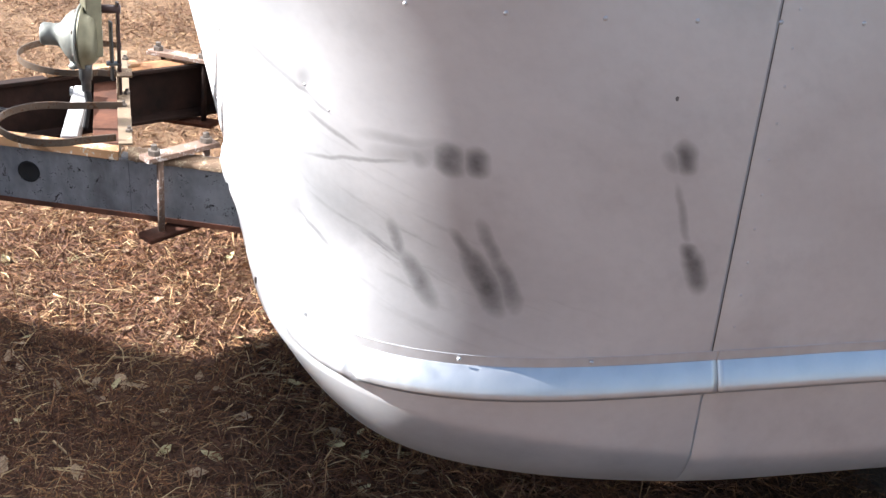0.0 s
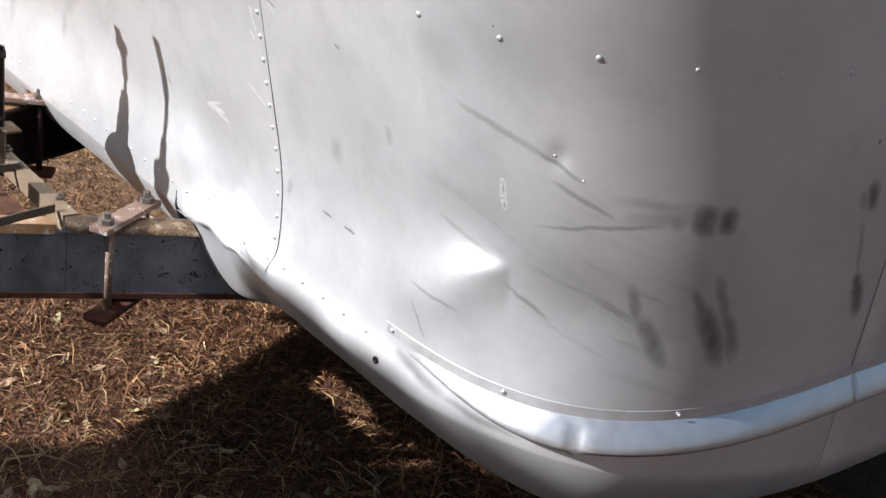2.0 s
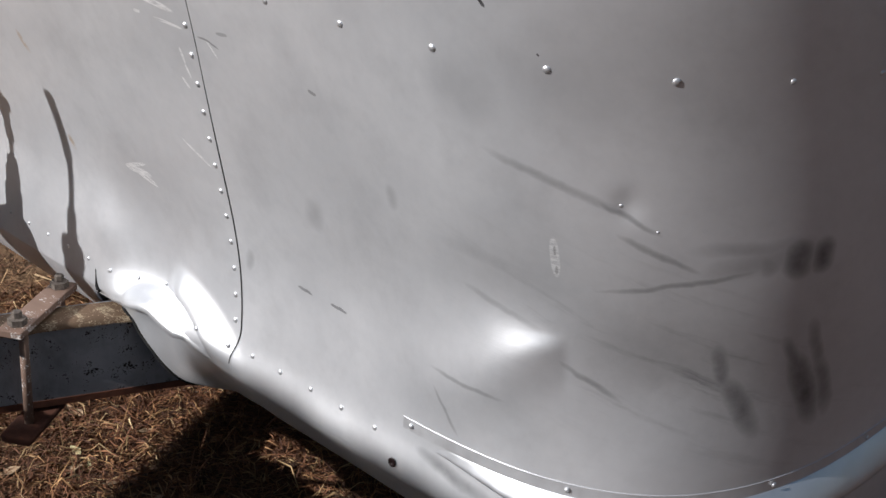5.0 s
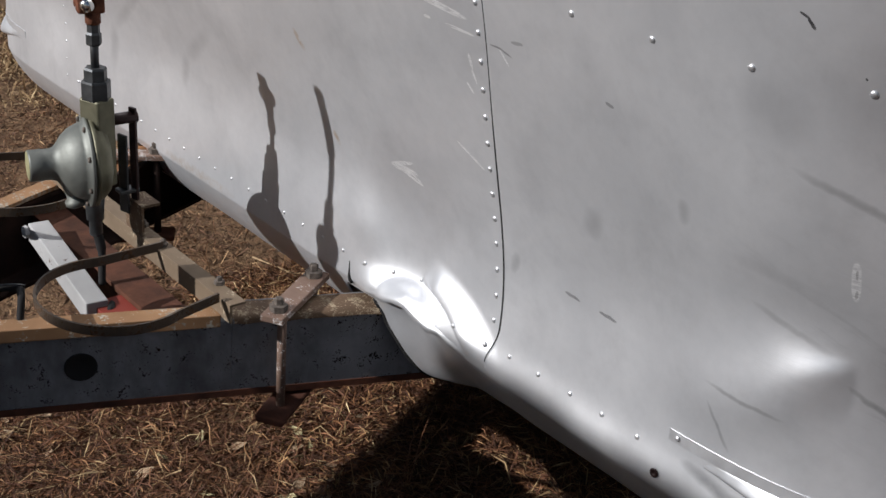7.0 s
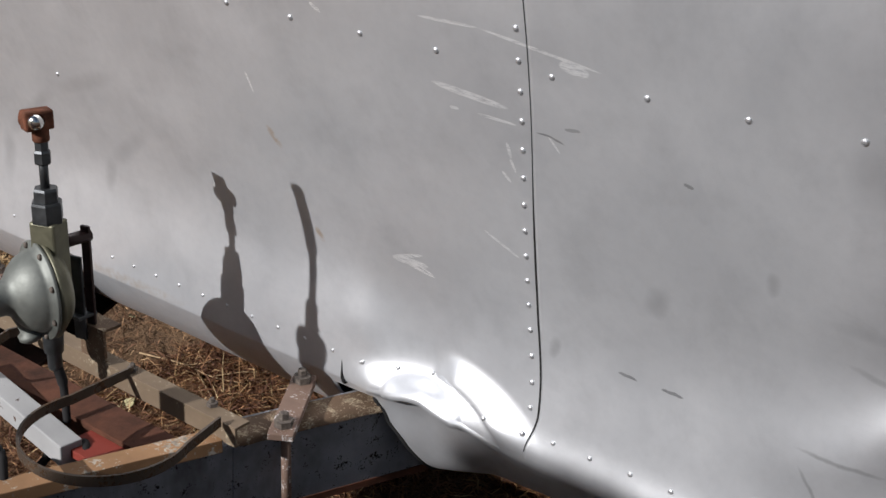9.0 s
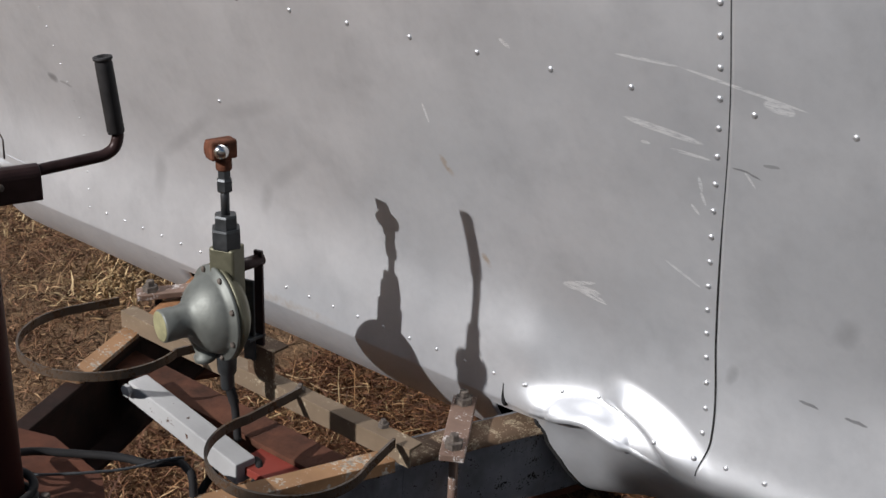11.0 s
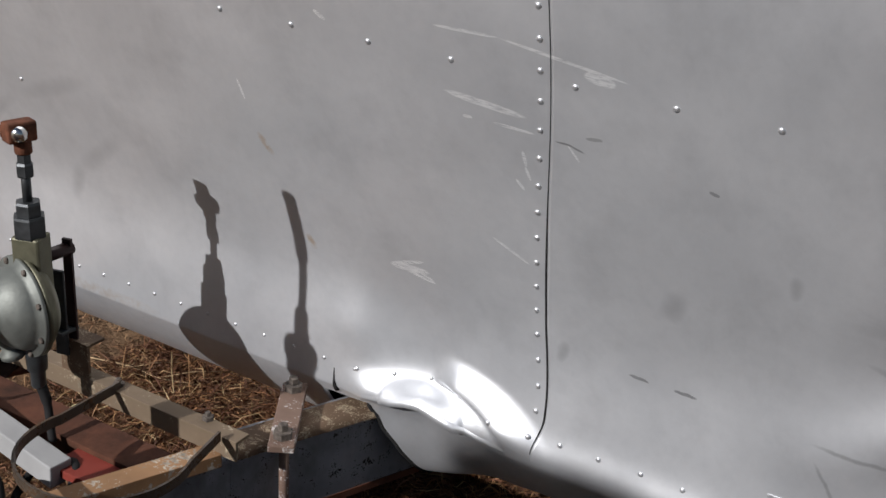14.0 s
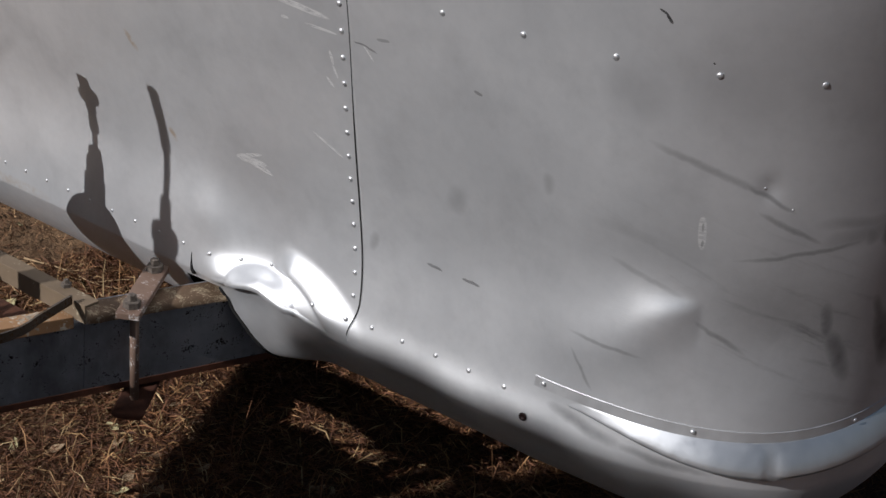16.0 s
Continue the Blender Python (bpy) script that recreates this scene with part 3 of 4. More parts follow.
def belt_trim(a, b, grow_a=0.0, grow_b=0.0, notch=None):
    """The bright half-round belt moulding under its flat flange; it grows out of the sheet towards its ends."""
    flange, round_ = [], []
    for u in steps(a, b, 0.008):
        g = (smoothstep(a + 0.03, a + grow_a, u) if grow_a else 1.0) * (smoothstep(b - 0.03, b - grow_b, u) if grow_b else 1.0)
        bite = math.exp(-(((u - notch) / 0.007) ** 2)) if notch else 0.0
        n = frame_of(u, 0.505)
        flange.append([shell(u, z) + n * o for o, z in ((-0.001, 0.5320), (0.0010, 0.5316), (0.0010, 0.518), (-0.001, 0.5165))])
        h = g * (1 - 0.45 * bite)
        pts = [(0.0, 0.5185), (0.0014, 0.5183), (0.0014 + 0.0004 * h, 0.5175), (0.0018 + 0.0026 * h, 0.514), (0.0018 + 0.0068 * h, 0.507), (0.0018 + 0.0118 * h, 0.498), (0.0018 + 0.0152 * h, 0.490),
               (0.0018 + 0.0168 * h, 0.4835), (0.0018 + 0.0150 * h + 0.006 * bite, 0.4785 - 0.004 * bite), (0.001 + 0.004 * h, 0.4762), (-0.001, 0.4758)]
        if g < 0.004:
            continue
        low = 0.25 + 0.75 * max(g, bite)
        round_.append([shell(u, 0.519 + (z - 0.519) * low) + n * (o - 0.002 * (1 - g)) for o, z in pts])
    moulding("trim_flange", flange, FLANGE, "flat flange of the belt moulding", smooth=False)
    moulding("belt_trim", round_, TRIM, "bright half-round belt moulding")


SEAM_BELT = side_seam(0.505)
belt_trim(0.868, SEAM_BELT + 0.006, grow_a=0.30, notch=1.165)
belt_trim(SEAM_BELT + 0.0085, 5.9)
belt_trim(-5.9, -0.90, grow_b=0.30)


# ---- rivets ----
bm = bmesh.new()
lathe(bm, [(0.0038, 0.0), (0.0036, 0.0008), (0.0028, 0.0016), (0.0015, 0.0021), (0.0004, 0.0022)], sides=10)
rivet_mesh = bpy.data.meshes.new("rivet")
bm.to_mesh(rivet_mesh)
bm.free()
for p in rivet_mesh.polygons:
    p.use_smooth = True
rivet_mesh.materials.append(RIVET)


def rivet(u, z, size=1.0, out=0.0):
    n = frame_of(u, z)
    ob = new("rivet", rivet_mesh)
    ob.matrix_basis = Matrix.Translation(shell(u, z, out - 0.0002)) @ n.to_track_quat("Z", "Y").to_matrix().to_4x4() @ Matrix.Diagonal((size, size, size, 1))
    ob.parent = trailer
    return ob


for k in range(12):
    rivet(0.573 - 0.1033 * (k + 1), 0.956 + 0.0005 * k)
for u in (0.611, 0.715, 0.833, 0.948, 1.057, 1.162, 1.260, 1.354, 1.449, 1.545, 1.64, 1.74, 1.84):
    rivet(u, 0.955, 0.8 if u > 1.2 else 1.0)
for z in steps(0.4955, 1.3, 0.0335):
    rivet(near_seam(z) - (0.0115 if z > 0.51 else 0.0095), z)
    rivet(FAR_SEAM + 0.016, z, 0.55)
for z in (0.70, 0.745, 0.79, 0.835, 0.88, 0.925, 0.97, 1.015, 0.655, 0.61, 0.565):
    rivet(side_seam(z) + 0.022, z, 0.55)
for z in (0.362, 0.332, 0.40):
    rivet(side_seam(z) + 0.010, z, 0.75, -0.002)
for u in steps(-0.618, 0.300, 0.0521):
    rivet(u, 0.4965, 0.75)
for u, z in ((0.303, 0.498), (0.356, 0.503), (0.407, 0.511), (0.506, 0.499), (0.598, 0.497), (0.648, 0.4975), (0.701, 0.499), (0.759, 0.499), (0.822, 0.4985)):
    rivet(u, z, 0.95)
for u in (0.882, 1.075, 1.274, 1.408):
    rivet(u, 0.5255, 0.8, 0.0028)
rivet(-0.255, 0.784, 0.9)
rivet(1.114, 0.836, 0.55)
rivet(1.145, 0.814, 0.45)

# the torn rivet hole and the flap left standing over the tongue rail
bm = bmesh.new()
lathe(bm, [(0.0055, 0.0), (0.0055, 0.0012), (0.003, 0.0014), (0.0028, 0.0002)], Matrix.Translation(shell(0.862, 0.474, 0.001)) @ frame_of(0.862, 0.474).to_track_quat("Z", "Y").to_matrix().to_4x4(), 10)
part("torn_rivet", bm, JACKDARK, trailer)
bm = bmesh.new()
rows = []
for i in range(19):
    f = i / 18
    u = 0.318 + 0.21 * f
    lip = 0.002 * math.sin(math.pi * f) + 0.004 * noise.noise(Vector((u * 30, 0, 5))) + 0.003 * noise.noise(Vector((u * 75, 3, 5)))
    rows.append([bm.verts.new(shell(u, z, o)) for z, o in ((0.4665, 0.0004), (0.4635, 0.001 + lip * 0.3), (0.4605 - lip * 0.3, 0.001 + lip * 0.7), (0.4600 - lip * 0.8, -0.003 + lip * 0.5), (0.4605 - lip * 0.6, -0.008))])
for p, q in zip(rows, rows[1:]):
    for k in range(4):
        bm.faces.new((p[k], q[k], q[k + 1], p[k + 1]))
flap = part("bent_edge", bm, ALU, trailer, "crumpled lower edge of the front sheet")
flap.data.uv_layers.new(name="sheet")
bm = bmesh.new()
tube(bm, [shell(0.266 + 0.004 * smoothstep(0.47, 0.45, z), z, 0.0002) for z in steps(0.487, 0.452, 0.005)], [0.0006, 0.0008, 0.001, 0.0014, 0.002, 0.003, 0.004, 0.004], 6)
part("slit", bm, RUBBER, trailer, "dark slit in the torn lower edge")
# black tube painted in for the shadowed gap between rail and sheet
bm = bmesh.new()
tube(bm, [shell(torn_edge(z) - 0.001, z, -0.001) for z in steps(0.437, 0.285, 0.008)], 0.0038, 6)
part("gap_shade", bm, RUBBER, trailer, "black tube for the shade in the gap round the rail")


# ---- the tongue: two channel rails and what is bolted to them ----
def near_x(y):
    return 0.3135 + 0.42 * y


def far_x(y):
    return -0.392 - 0.43 * y


CHANNEL = [(-0.0055, 0), (0.052, 0), (0.052, -0.008), (0.008, -0.011), (0.016, -0.116), (0.052, -0.119), (0.052, -0.127), (0.009, -0.127), (0, -0.008), (-0.0055, -0.007)]
RAILZ = 0.433
YC = -0.175
for line, flip in ((near_x, -1), (far_x, 1)):
    bm = bmesh.new()
    extrude(bm, [(-x * flip, y) for x, y in CHANNEL], (line(0.6), 0.6, RAILZ), (line(YC), YC, RAILZ))
    # ahead of the cross bar the top flange is cut back to a narrow strip
    extrude(bm, [(-min(x, 0.022 if y > -0.05 else 0.052) * flip, y) for x, y in CHANNEL], (line(YC), YC, RAILZ), (line(-0.78), -0.78, RAILZ))
    soften(bm)
    rail = part("tongue_rail", bm, RAIL if flip < 0 else FARRAIL, trailer, "steel channel rail in chipped white paint" if flip < 0 else "rusted steel channel rail, darkened for the shade inside it", smooth=False)
    bm = bmesh.new()
    extrude(bm, [(-x * flip, y) for x, y in ((0.0070, -0.1278), (0.0066, -0.1175), (0.0090, -0.1175), (0.0110, -0.1278))], (line(0.3), 0.3, RAILZ), (line(-0.78), -0.78, RAILZ))
    part("rusted_edge", bm, RUSTBAR, rail, "rusted lower edge", smooth=False)
    # flaking top face
    bm = bmesh.new()
    rows = []
    for y in steps(0.25, YC, 0.015):
        e = 0.004 * noise.noise(Vector((y * 30, flip, 2)))
        x0, x1 = line(y) - flip * (0.0068 + 0.6 * abs(e)), line(y) + flip * (0.050 + e)
        rows.append([bm.verts.new(Vector((x, y, RAILZ + h + 0.0008 * noise.noise(Vector((x * 60, y * 60, 1)))))) for x, h in ((x0, -0.006 + e), (x0 + flip * 0.0012, 0.0016), ((x0 * 2 + x1) / 3, 0.0022), ((x0 + x1 * 2) / 3, 0.002), (x1, 0.0012))])
    for p, q in zip(rows, rows[1:]):
        for k in range(4):
            bm.faces.new((p[k], p[k + 1], q[k + 1], q[k]))
    bmesh.ops.recalc_face_normals(bm, faces=bm.faces)
    part("flaking_coat", bm, RAILTOP if flip < 0 else RUST, rail, "flaking rusted top coat")

# the round hole in the shaded rail's web, its dark painted as a disc
y0 = -0.356
bm = bmesh.new()
axis = Vector((0.919, -0.386, -0.07)).normalized()
m = Matrix.Translation((near_x(y0) - 0.004, y0, RAILZ - 0.058)) @ axis.to_track_quat("Z", "Y").to_matrix().to_4x4()
lathe(bm, [(0.0215, -0.002), (0.0215, 0.0020), (0.0195, 0.0024), (0.018, 0.0010), (0.004, 0.0008)], m, 28)
part("pin_hole", bm, RUBBER, trailer, "dark pin hole in the rail's web")

ANGLE = [(0, 0), (0.025, 0), (0.025, -0.004), (0.004, -0.004), (0.004, -0.028), (0, -0.028)]
bm = bmesh.new()
extrude(bm, [(x - 0.016, y) for x, y in ANGLE], (0.262, YC, 0.467), (-0.325, YC, 0.467))
part("cross_bar", soften(bm, 0.001), CROSSBAR, trailer, "flaking angle-iron cross bar", smooth=False)
bm = bmesh.new()
extrude(bm, [(0, 0), (0.055, 0), (0.055, -0.05), (0.049, -0.05), (0.049, -0.006), (0.006, -0.006), (0.006, -0.05), (0, -0.05)], (-0.30, -0.185, 0.405), (0.19, -0.185, 0.405))
part("cross_member", soften(bm, 0.001), CROSSRUST, trailer, "brown rusted channel between the rails", smooth=False)
bm = bmesh.new()
extrude(bm, [(0.002, 0), (0.05, 0), (0.05, -0.012), (0.002, -0.012)], (0.04, -0.236, 0.398), (0.15, -0.236, 0.398))
part("gusset", soften(bm, 0.001), REDBAR, trailer, "red primed gusset plate", smooth=False)
for x, y in ((0.20, YC + 0.004), (-0.02, YC + 0.004), (-0.255, YC + 0.004), (0.055, YC - 0.004)):
    bm = bmesh.new()
    lathe(bm, [(0.0075, 0.0), (0.0075, 0.005), (0.004, 0.0052), (0.004, 0.010), (0.003, 0.011)], Matrix.Translation((x, y, 0.467)), 6)
    part("bolt", bm, BOLT, trailer, smooth=False)

# tray angles lying along the rails' edges
TRAY = [(0, 0), (0.031, 0), (0.031, -0.007), (0.0015, -0.007), (0.0012, -0.018), (0, -0.018)]
for line, flip, y0, y1, mat in ((near_x, -1, -0.192, -0.50, TRAYRUST), (far_x, 1, -0.150, -0.345, TRAYRUST)):
    bm = bmesh.new()
    extrude(bm, [(-flip * x, y) for x, y in TRAY], (line(y0) - flip * 0.0072, y0, 0.4425), (line(y1) - flip * 0.0072, y1, 0.4425))
    part("tray_angle", soften(bm, 0.001), mat, trailer, "rusted tray angle with flakes of white paint on the rail", smooth=False)


def ring(cx, cy, r, left, right, z):
    """An open bottle hoop: a strap round from one foot on the cross bar to the other."""
    pts = [left]
    a0, a1 = math.radians(168), math.radians(385)
    pts += [(cx + r * math.cos(a0 + (a1 - a0) * i / 40), cy + r * math.sin(a0 + (a1 - a0) * i / 40)) for i in range(41)]
    pts.append(right)
    bm = bmesh.new()
    ribbon(bm, [(x, y, z + 0.004 * math.sin(3.1 * x + 9 * y)) for x, y in pts], 0.0135, 0.0034)
    return part("bottle_hoop", bm, STRAP, trailer, "flat steel bottle hoop on the tongue", smooth=False)


ring(0.163, -0.304, 0.101, (0.060, -0.182), (0.240, -0.195), 0.474)
ring(-0.252, -0.277, 0.116, (-0.345, -0.178), (-0.135, -0.182), 0.474)

# the white strut hung between the rails
bm = bmesh.new()
a, b = Vector((-0.195, -0.262, 0.412)), Vector((0.060, -0.285, 0.392))
extrude(bm, [(-0.016, 0.016), (0.016, 0.016), (0.016, -0.016), (-0.016, -0.016)], a, b)
part("strut", soften(bm, 0.002), WHITE, trailer, "white painted square strut", smooth=False)
bm = bmesh.new()
lathe(bm, [(0.010, 0.0), (0.010, 0.006), (0.005, 0.008)], Matrix.Translation(a + Vector((0.004, -0.019, 0.004))) @ pose(0, 0, 0, 90, 0, 0), 6)
part("bolt", bm, WHITE, trailer, smooth=False)


def clamp(line, flip, y):
    """A strap clamp over a rail: top plate, two nuts, two rods and a foot plate below."""
    inner, outer = Vector((line(y + 0.085) + flip * 0.076, y + 0.087, 0.447)), Vector((line(y) - flip * 0.014, y, 0.447))
    d = (outer - inner).normalized()
    bm = bmesh.new()
    extrude(bm, [(-0.0165, 0.006), (0.0165, 0.006), (0.0165, -0.004), (-0.0165, -0.004)], inner - d * 0.02, outer + d * 0.034)
    top = part("clamp_plate", soften(bm, 0.0015), CLAMP, trailer, "flaking strap clamp over the rail", smooth=False)
    for p, low in ((inner, 0.30), (outer, 0.292)):
        bm = bmesh.new()
        lathe(bm, [(0.0125, 0.006), (0.0125, 0.015), (0.0065, 0.0155), (0.0065, 0.024), (0.005, 0.025)], Matrix.Translation(p + (d * 0.012 if p is outer else d * 0)), 6)
        part("nut", bm, BOLT, top, smooth=False)
        bm = bmesh.new()
        tube(bm, [p, (p.x, p.y, low)], 0.0065, 10)
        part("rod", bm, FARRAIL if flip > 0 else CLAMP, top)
    bm = bmesh.new()
    extrude(bm, [(-0.024, 0.006), (0.024, 0.006), (0.020, -0.006), (-0.020, -0.006)], Vector((inner.x, inner.y, 0.297)) - d * 0.03, Vector((outer.x, outer.y, 0.290)) + d * 0.038)
    part("foot_plate", soften(bm, 0.004), RUSTBAR, top, "rusted plate under the rail", smooth=False)


clamp(near_x, -1, -0.119)
clamp(far_x, 1, -0.085)

# the plate under the jack, its bolts
bm = bmesh.new()
ends = [(0.0, -0.462), (0.045, -0.490), (0.068, -0.550), (near_x(-0.64), -0.64), (near_x(-0.76), -0.76), (far_x(-0.76), -0.76), (far_x(-0.47) + 0.01, -0.47), (-0.12, -0.448)]
lower = [bm.verts.new((x, y, 0.436)) for x, y in ends]
upper = [bm.verts.new((x, y, 0.443)) for x, y in ends]
bm.faces.new(lower)
bm.faces.new(upper[::-1])
for k in range(len(ends)):
    bm.faces.new((lower[k], upper[k], upper[(k + 1) % len(ends)], lower[(k + 1) % len(ends)]))
bmesh.ops.recalc_face_normals(bm, faces=bm.faces)
part("jack_plate", bm, RUSTBAR, trailer, "rusted plate across the rails", smooth=False)
JX, JY = 0.010, -0.597
for k in range(3):
    ang = radians(40 + 120 * k)
    bm = bmesh.new()
    lathe(bm, [(0.010, 0.0), (0.010, 0.010), (0.0055, 0.0105), (0.0055, 0.030), (0.0045, 0.031)], Matrix.Translation((JX + 0.046 * math.cos(ang), JY + 0.046 * math.sin(ang), 0.4595)), 6)
    part("bolt", bm, BOLT, trailer, smooth=False)


# ---- the jack ----
jack = thing("tongue_jack", "worn red tongue jack with a black crank handle on the tongue", "jack")
at = Matrix.Translation((JX, JY, 0))
bm = bmesh.new()
lathe(bm, [(0.0228, 0.30), (0.0228, 0.830), (0.022, 0.834)], at, 32)
tube_ob = part("jack_tube", bm, JACKRED, jack, "tube in worn red paint")
bm = bmesh.new()
lathe(bm, [(0.050, 0.443), (0.050, 0.453), (0.034, 0.456), (0.028, 0.475), (0.0235, 0.478), (0.0235, 0.443)], at, 24)
part("flange", bm, RUSTBAR, jack)
bm = bmesh.new()
box(bm, (0.098, 0.098, 0.016), at @ pose(0, 0, 0.4515, 0, 0, 25), 0.004)
part("mounting_plate", bm, JACKDARK, jack, "oily square mounting plate", smooth=False)
bm = bmesh.new()
lathe(bm, [(0.019, -0.06), (0.019, 0.31)], at, 20)
part("inner_leg", bm, JACKDARK, jack)
bm = bmesh.new()
lathe(bm, [(0.055, -0.088), (0.055, -0.075), (0.03, -0.070), (0.021, -0.05)], at, 20)
part("foot", bm, RUSTBAR, jack)
bm = bmesh.new()
lathe(bm, [(0.0235, 0.827), (0.0265, 0.830), (0.0272, 0.842), (0.0255, 0.850), (0.018, 0.855), (0.010, 0.856)], at, 32)
part("cap", bm, JACKDARK, jack, "dark rounded cap")
ARM = Vector((0.322, 0.947, 0.0)).normalized()
turn = Matrix.Translation((JX, JY, 0.852)) @ pose(0, 0, 0, 0, 0, math.degrees(math.atan2(ARM.y, ARM.x)))
bm = bmesh.new()
# folded sheet socket: a rounded top over two cheeks
sec = [(0.0112 * math.cos(radians(a)), 0.0115 * math.sin(radians(a))) for a in range(0, 181, 20)] + [(-0.0115, -0.026), (0.0115, -0.026)]
p0, p1 = turn @ Vector((-0.018, 0, 0.006)), turn @ Vector((0.072, 0, 0.006))
extrude(bm, sec, p0, p1)
part("crank_socket", soften(bm, 0.0015), JACKDARK, jack, "folded steel crank socket", smooth=False)
bm = bmesh.new()
rod = [turn @ Vector(q) for q in ((0.02, 0, 0.005), (0.072, 0, 0.0095), (0.128, 0, 0.0145), (0.142, 0, 0.0165), (0.152, 0, 0.0225), (0.1565, 0, 0.033), (0.156, 0.0, 0.046), (0.147, 0.0, 0.116))]
tube(bm, curve_points(rod, 4), 0.0064, 14)
crank = part("crank", bm, JACKDARK, jack, "bent steel crank rod")
bm = bmesh.new()
g0, g1 = turn @ Vector((0.1555, 0.0, 0.039)), turn @ Vector((0.147, 0.0, 0.119))
up = (g1 - g0).normalized()
lathe(bm, [(0.0085, 0.0), (0.0092, 0.002), (0.0092, 0.076), (0.0088, 0.078), (0.0088, 0.080), (0.0102, 0.0805), (0.0102, 0.0830), (0.0060, 0.0832), (0.0055, 0.0815)], Matrix.Translation(g0) @ up.to_track_quat("Z", "Y").to_matrix().to_4x4(), 20)
part("grip", bm, GRIP, crank, "black rubber grip")
bm = bmesh.new()
q = turn @ Vector((0.030, -0.0115, 0.0))
lathe(bm, [(0.004, 0.0), (0.004, 0.002), (0.002, 0.003)], Matrix.Translation(q) @ (turn.to_3x3() @ Vector((0, -1, 0))).to_track_quat("Z", "Y").to_matrix().to_4x4(), 10)
part("pin", bm, BOLT, jack)
bm = bmesh.new()
q = turn @ Vector((0.040, 0.002, 0.026))
tube(bm, [q, q + Vector((0.001, 0, 0.02)), q + Vector((-0.002, -0.004, 0.034))], [0.0010, 0.0008, 0.0004], 6)
part("wire_end", bm, JACKDARK, jack)


# ---- the gas regulator on its bracket ----
reg = thing("gas_regulator", "grey cast gas regulator with brass fittings on the tongue's cross bar", "regulator")
C = Vector((-0.026, -0.246, 0.583))
AX = Vector((-0.24, -0.97, 0.0)).normalized()
mm = Matrix.Translation(C) @ AX.to_track_quat("Z", "Y").to_matrix().to_4x4()
bm = bmesh.new()
lathe(bm, [(0.058, 0.003), (0.0645, 0.0035), (0.0655, 0.006), (0.0645, 0.0085), (0.055, 0.010), (0.0535, 0.016), (0.048, 0.027), (0.040, 0.036), (0.031, 0.043), (0.0245, 0.048), (0.0222, 0.054), (0.0215, 0.064), (0.0222, 0.066), (0.0222, 0.0825), (0.0208, 0.0845)], mm, 48)
part("bonnet", bm, CAST, reg, "domed cast bonnet")
bm = bmesh.new()
lathe(bm, [(0.030, -0.026), (0.045, -0.022), (0.056, -0.012), (0.058, -0.004), (0.0645, -0.0035), (0.0655, -0.001), (0.0645, 0.002), (0.058, 0.0025)], mm, 48)
part("rear_body", bm, CASTDARK, reg, "cast rear body")
bm = bmesh.new()
lathe(bm, [(0.0195, 0.0835), (0.0205, 0.0848), (0.019, 0.0852), (0.004, 0.0854)], mm, 36)
part("vent_cap", bm, YELLOW, reg, "yellowed vent cap")
for k in range(8):
    a = radians(22 + 45 * k)
    p = Matrix.Translation(mm @ Vector((0.0595 * math.cos(a), 0.0595 * math.sin(a), 0.0085))) @ AX.to_track_quat("Z", "Y").to_matrix().to_4x4()
    bm = bmesh.new()
    lathe(bm, [(0.0042, 0.0), (0.0042, 0.003), (0.003, 0.0042), (0.001, 0.0045)], p, 8)
    part("screw", bm, BOLT, reg)
SX, SY = -0.022, -0.234
post = Matrix.Translation((SX, SY, 0)) @ pose(0, 0, 0, 0, 0, 20)


def fitting(name, profile, mat, sides=24, label="", smooth=True):
    bm = bmesh.new()
    lathe(bm, profile, post, sides)
    return part(name, bm, mat, reg, label, smooth)


bm = bmesh.new()
box(bm, (0.036, 0.032, 0.130), post @ pose(0, 0, 0.6105), 0.003)
part("inlet_block", bm, CASTDARK, reg, "square inlet block", smooth=False)
fitting("union_nut", [(0.020, 0.674), (0.0205, 0.677), (0.0205, 0.698), (0.0195, 0.701)], FITTING, 6, "dull grey union nut", False)
fitting("gland_nut", [(0.0155, 0.700), (0.016, 0.702), (0.016, 0.716), (0.0145, 0.719)], FITTING, 6, "dull grey gland nut", False)
fitting("pipe", [(0.0058, 0.715), (0.0058, 0.765)], FITTING, 16)
fitting("flare_nut", [(0.0095, 0.750), (0.0108, 0.752), (0.0108, 0.765), (0.0095, 0.767), (0.0088, 0.768), (0.0088, 0.780), (0.008, 0.781)], FITTING, 6, "", False)
fitting("elbow_stem", [(0.0095, 0.779), (0.0105, 0.781), (0.0105, 0.792), (0.0095, 0.796)], COPPER, 16, "tarnished brass stem")
bm = bmesh.new()
box(bm, (0.036, 0.022, 0.025), post @ pose(-0.002, -0.002, 0.807, 0, 0, 55), 0.003)
part("elbow_body", bm, COPPER, reg, "tarnished brass elbow", smooth=False)
OUT = Vector((0.62, -0.78, 0.0)).normalized()
bm = bmesh.new()
lathe(bm, [(0.0098, 0.0), (0.0098, 0.012), (0.0085, 0.016), (0.0035, 0.0185)], Matrix.Translation(Vector((SX, SY, 0.807)) + OUT * 0.004) @ OUT.to_track_quat("Z", "Y").to_matrix().to_4x4(), 16)
part("plug", bm, CHROME, reg, "bright plug")
bm = bmesh.new()
lathe(bm, [(0.0085, 0.0), (0.0085, 0.010), (0.004, 0.011)], Matrix.Translation(Vector((SX, SY, 0.807)) - OUT.cross(Vector((0, 0, 1))) * -0.013) @ (OUT.cross(Vector((0, 0, 1)))).to_track_quat("Z", "Y").to_matrix().to_4x4(), 12)
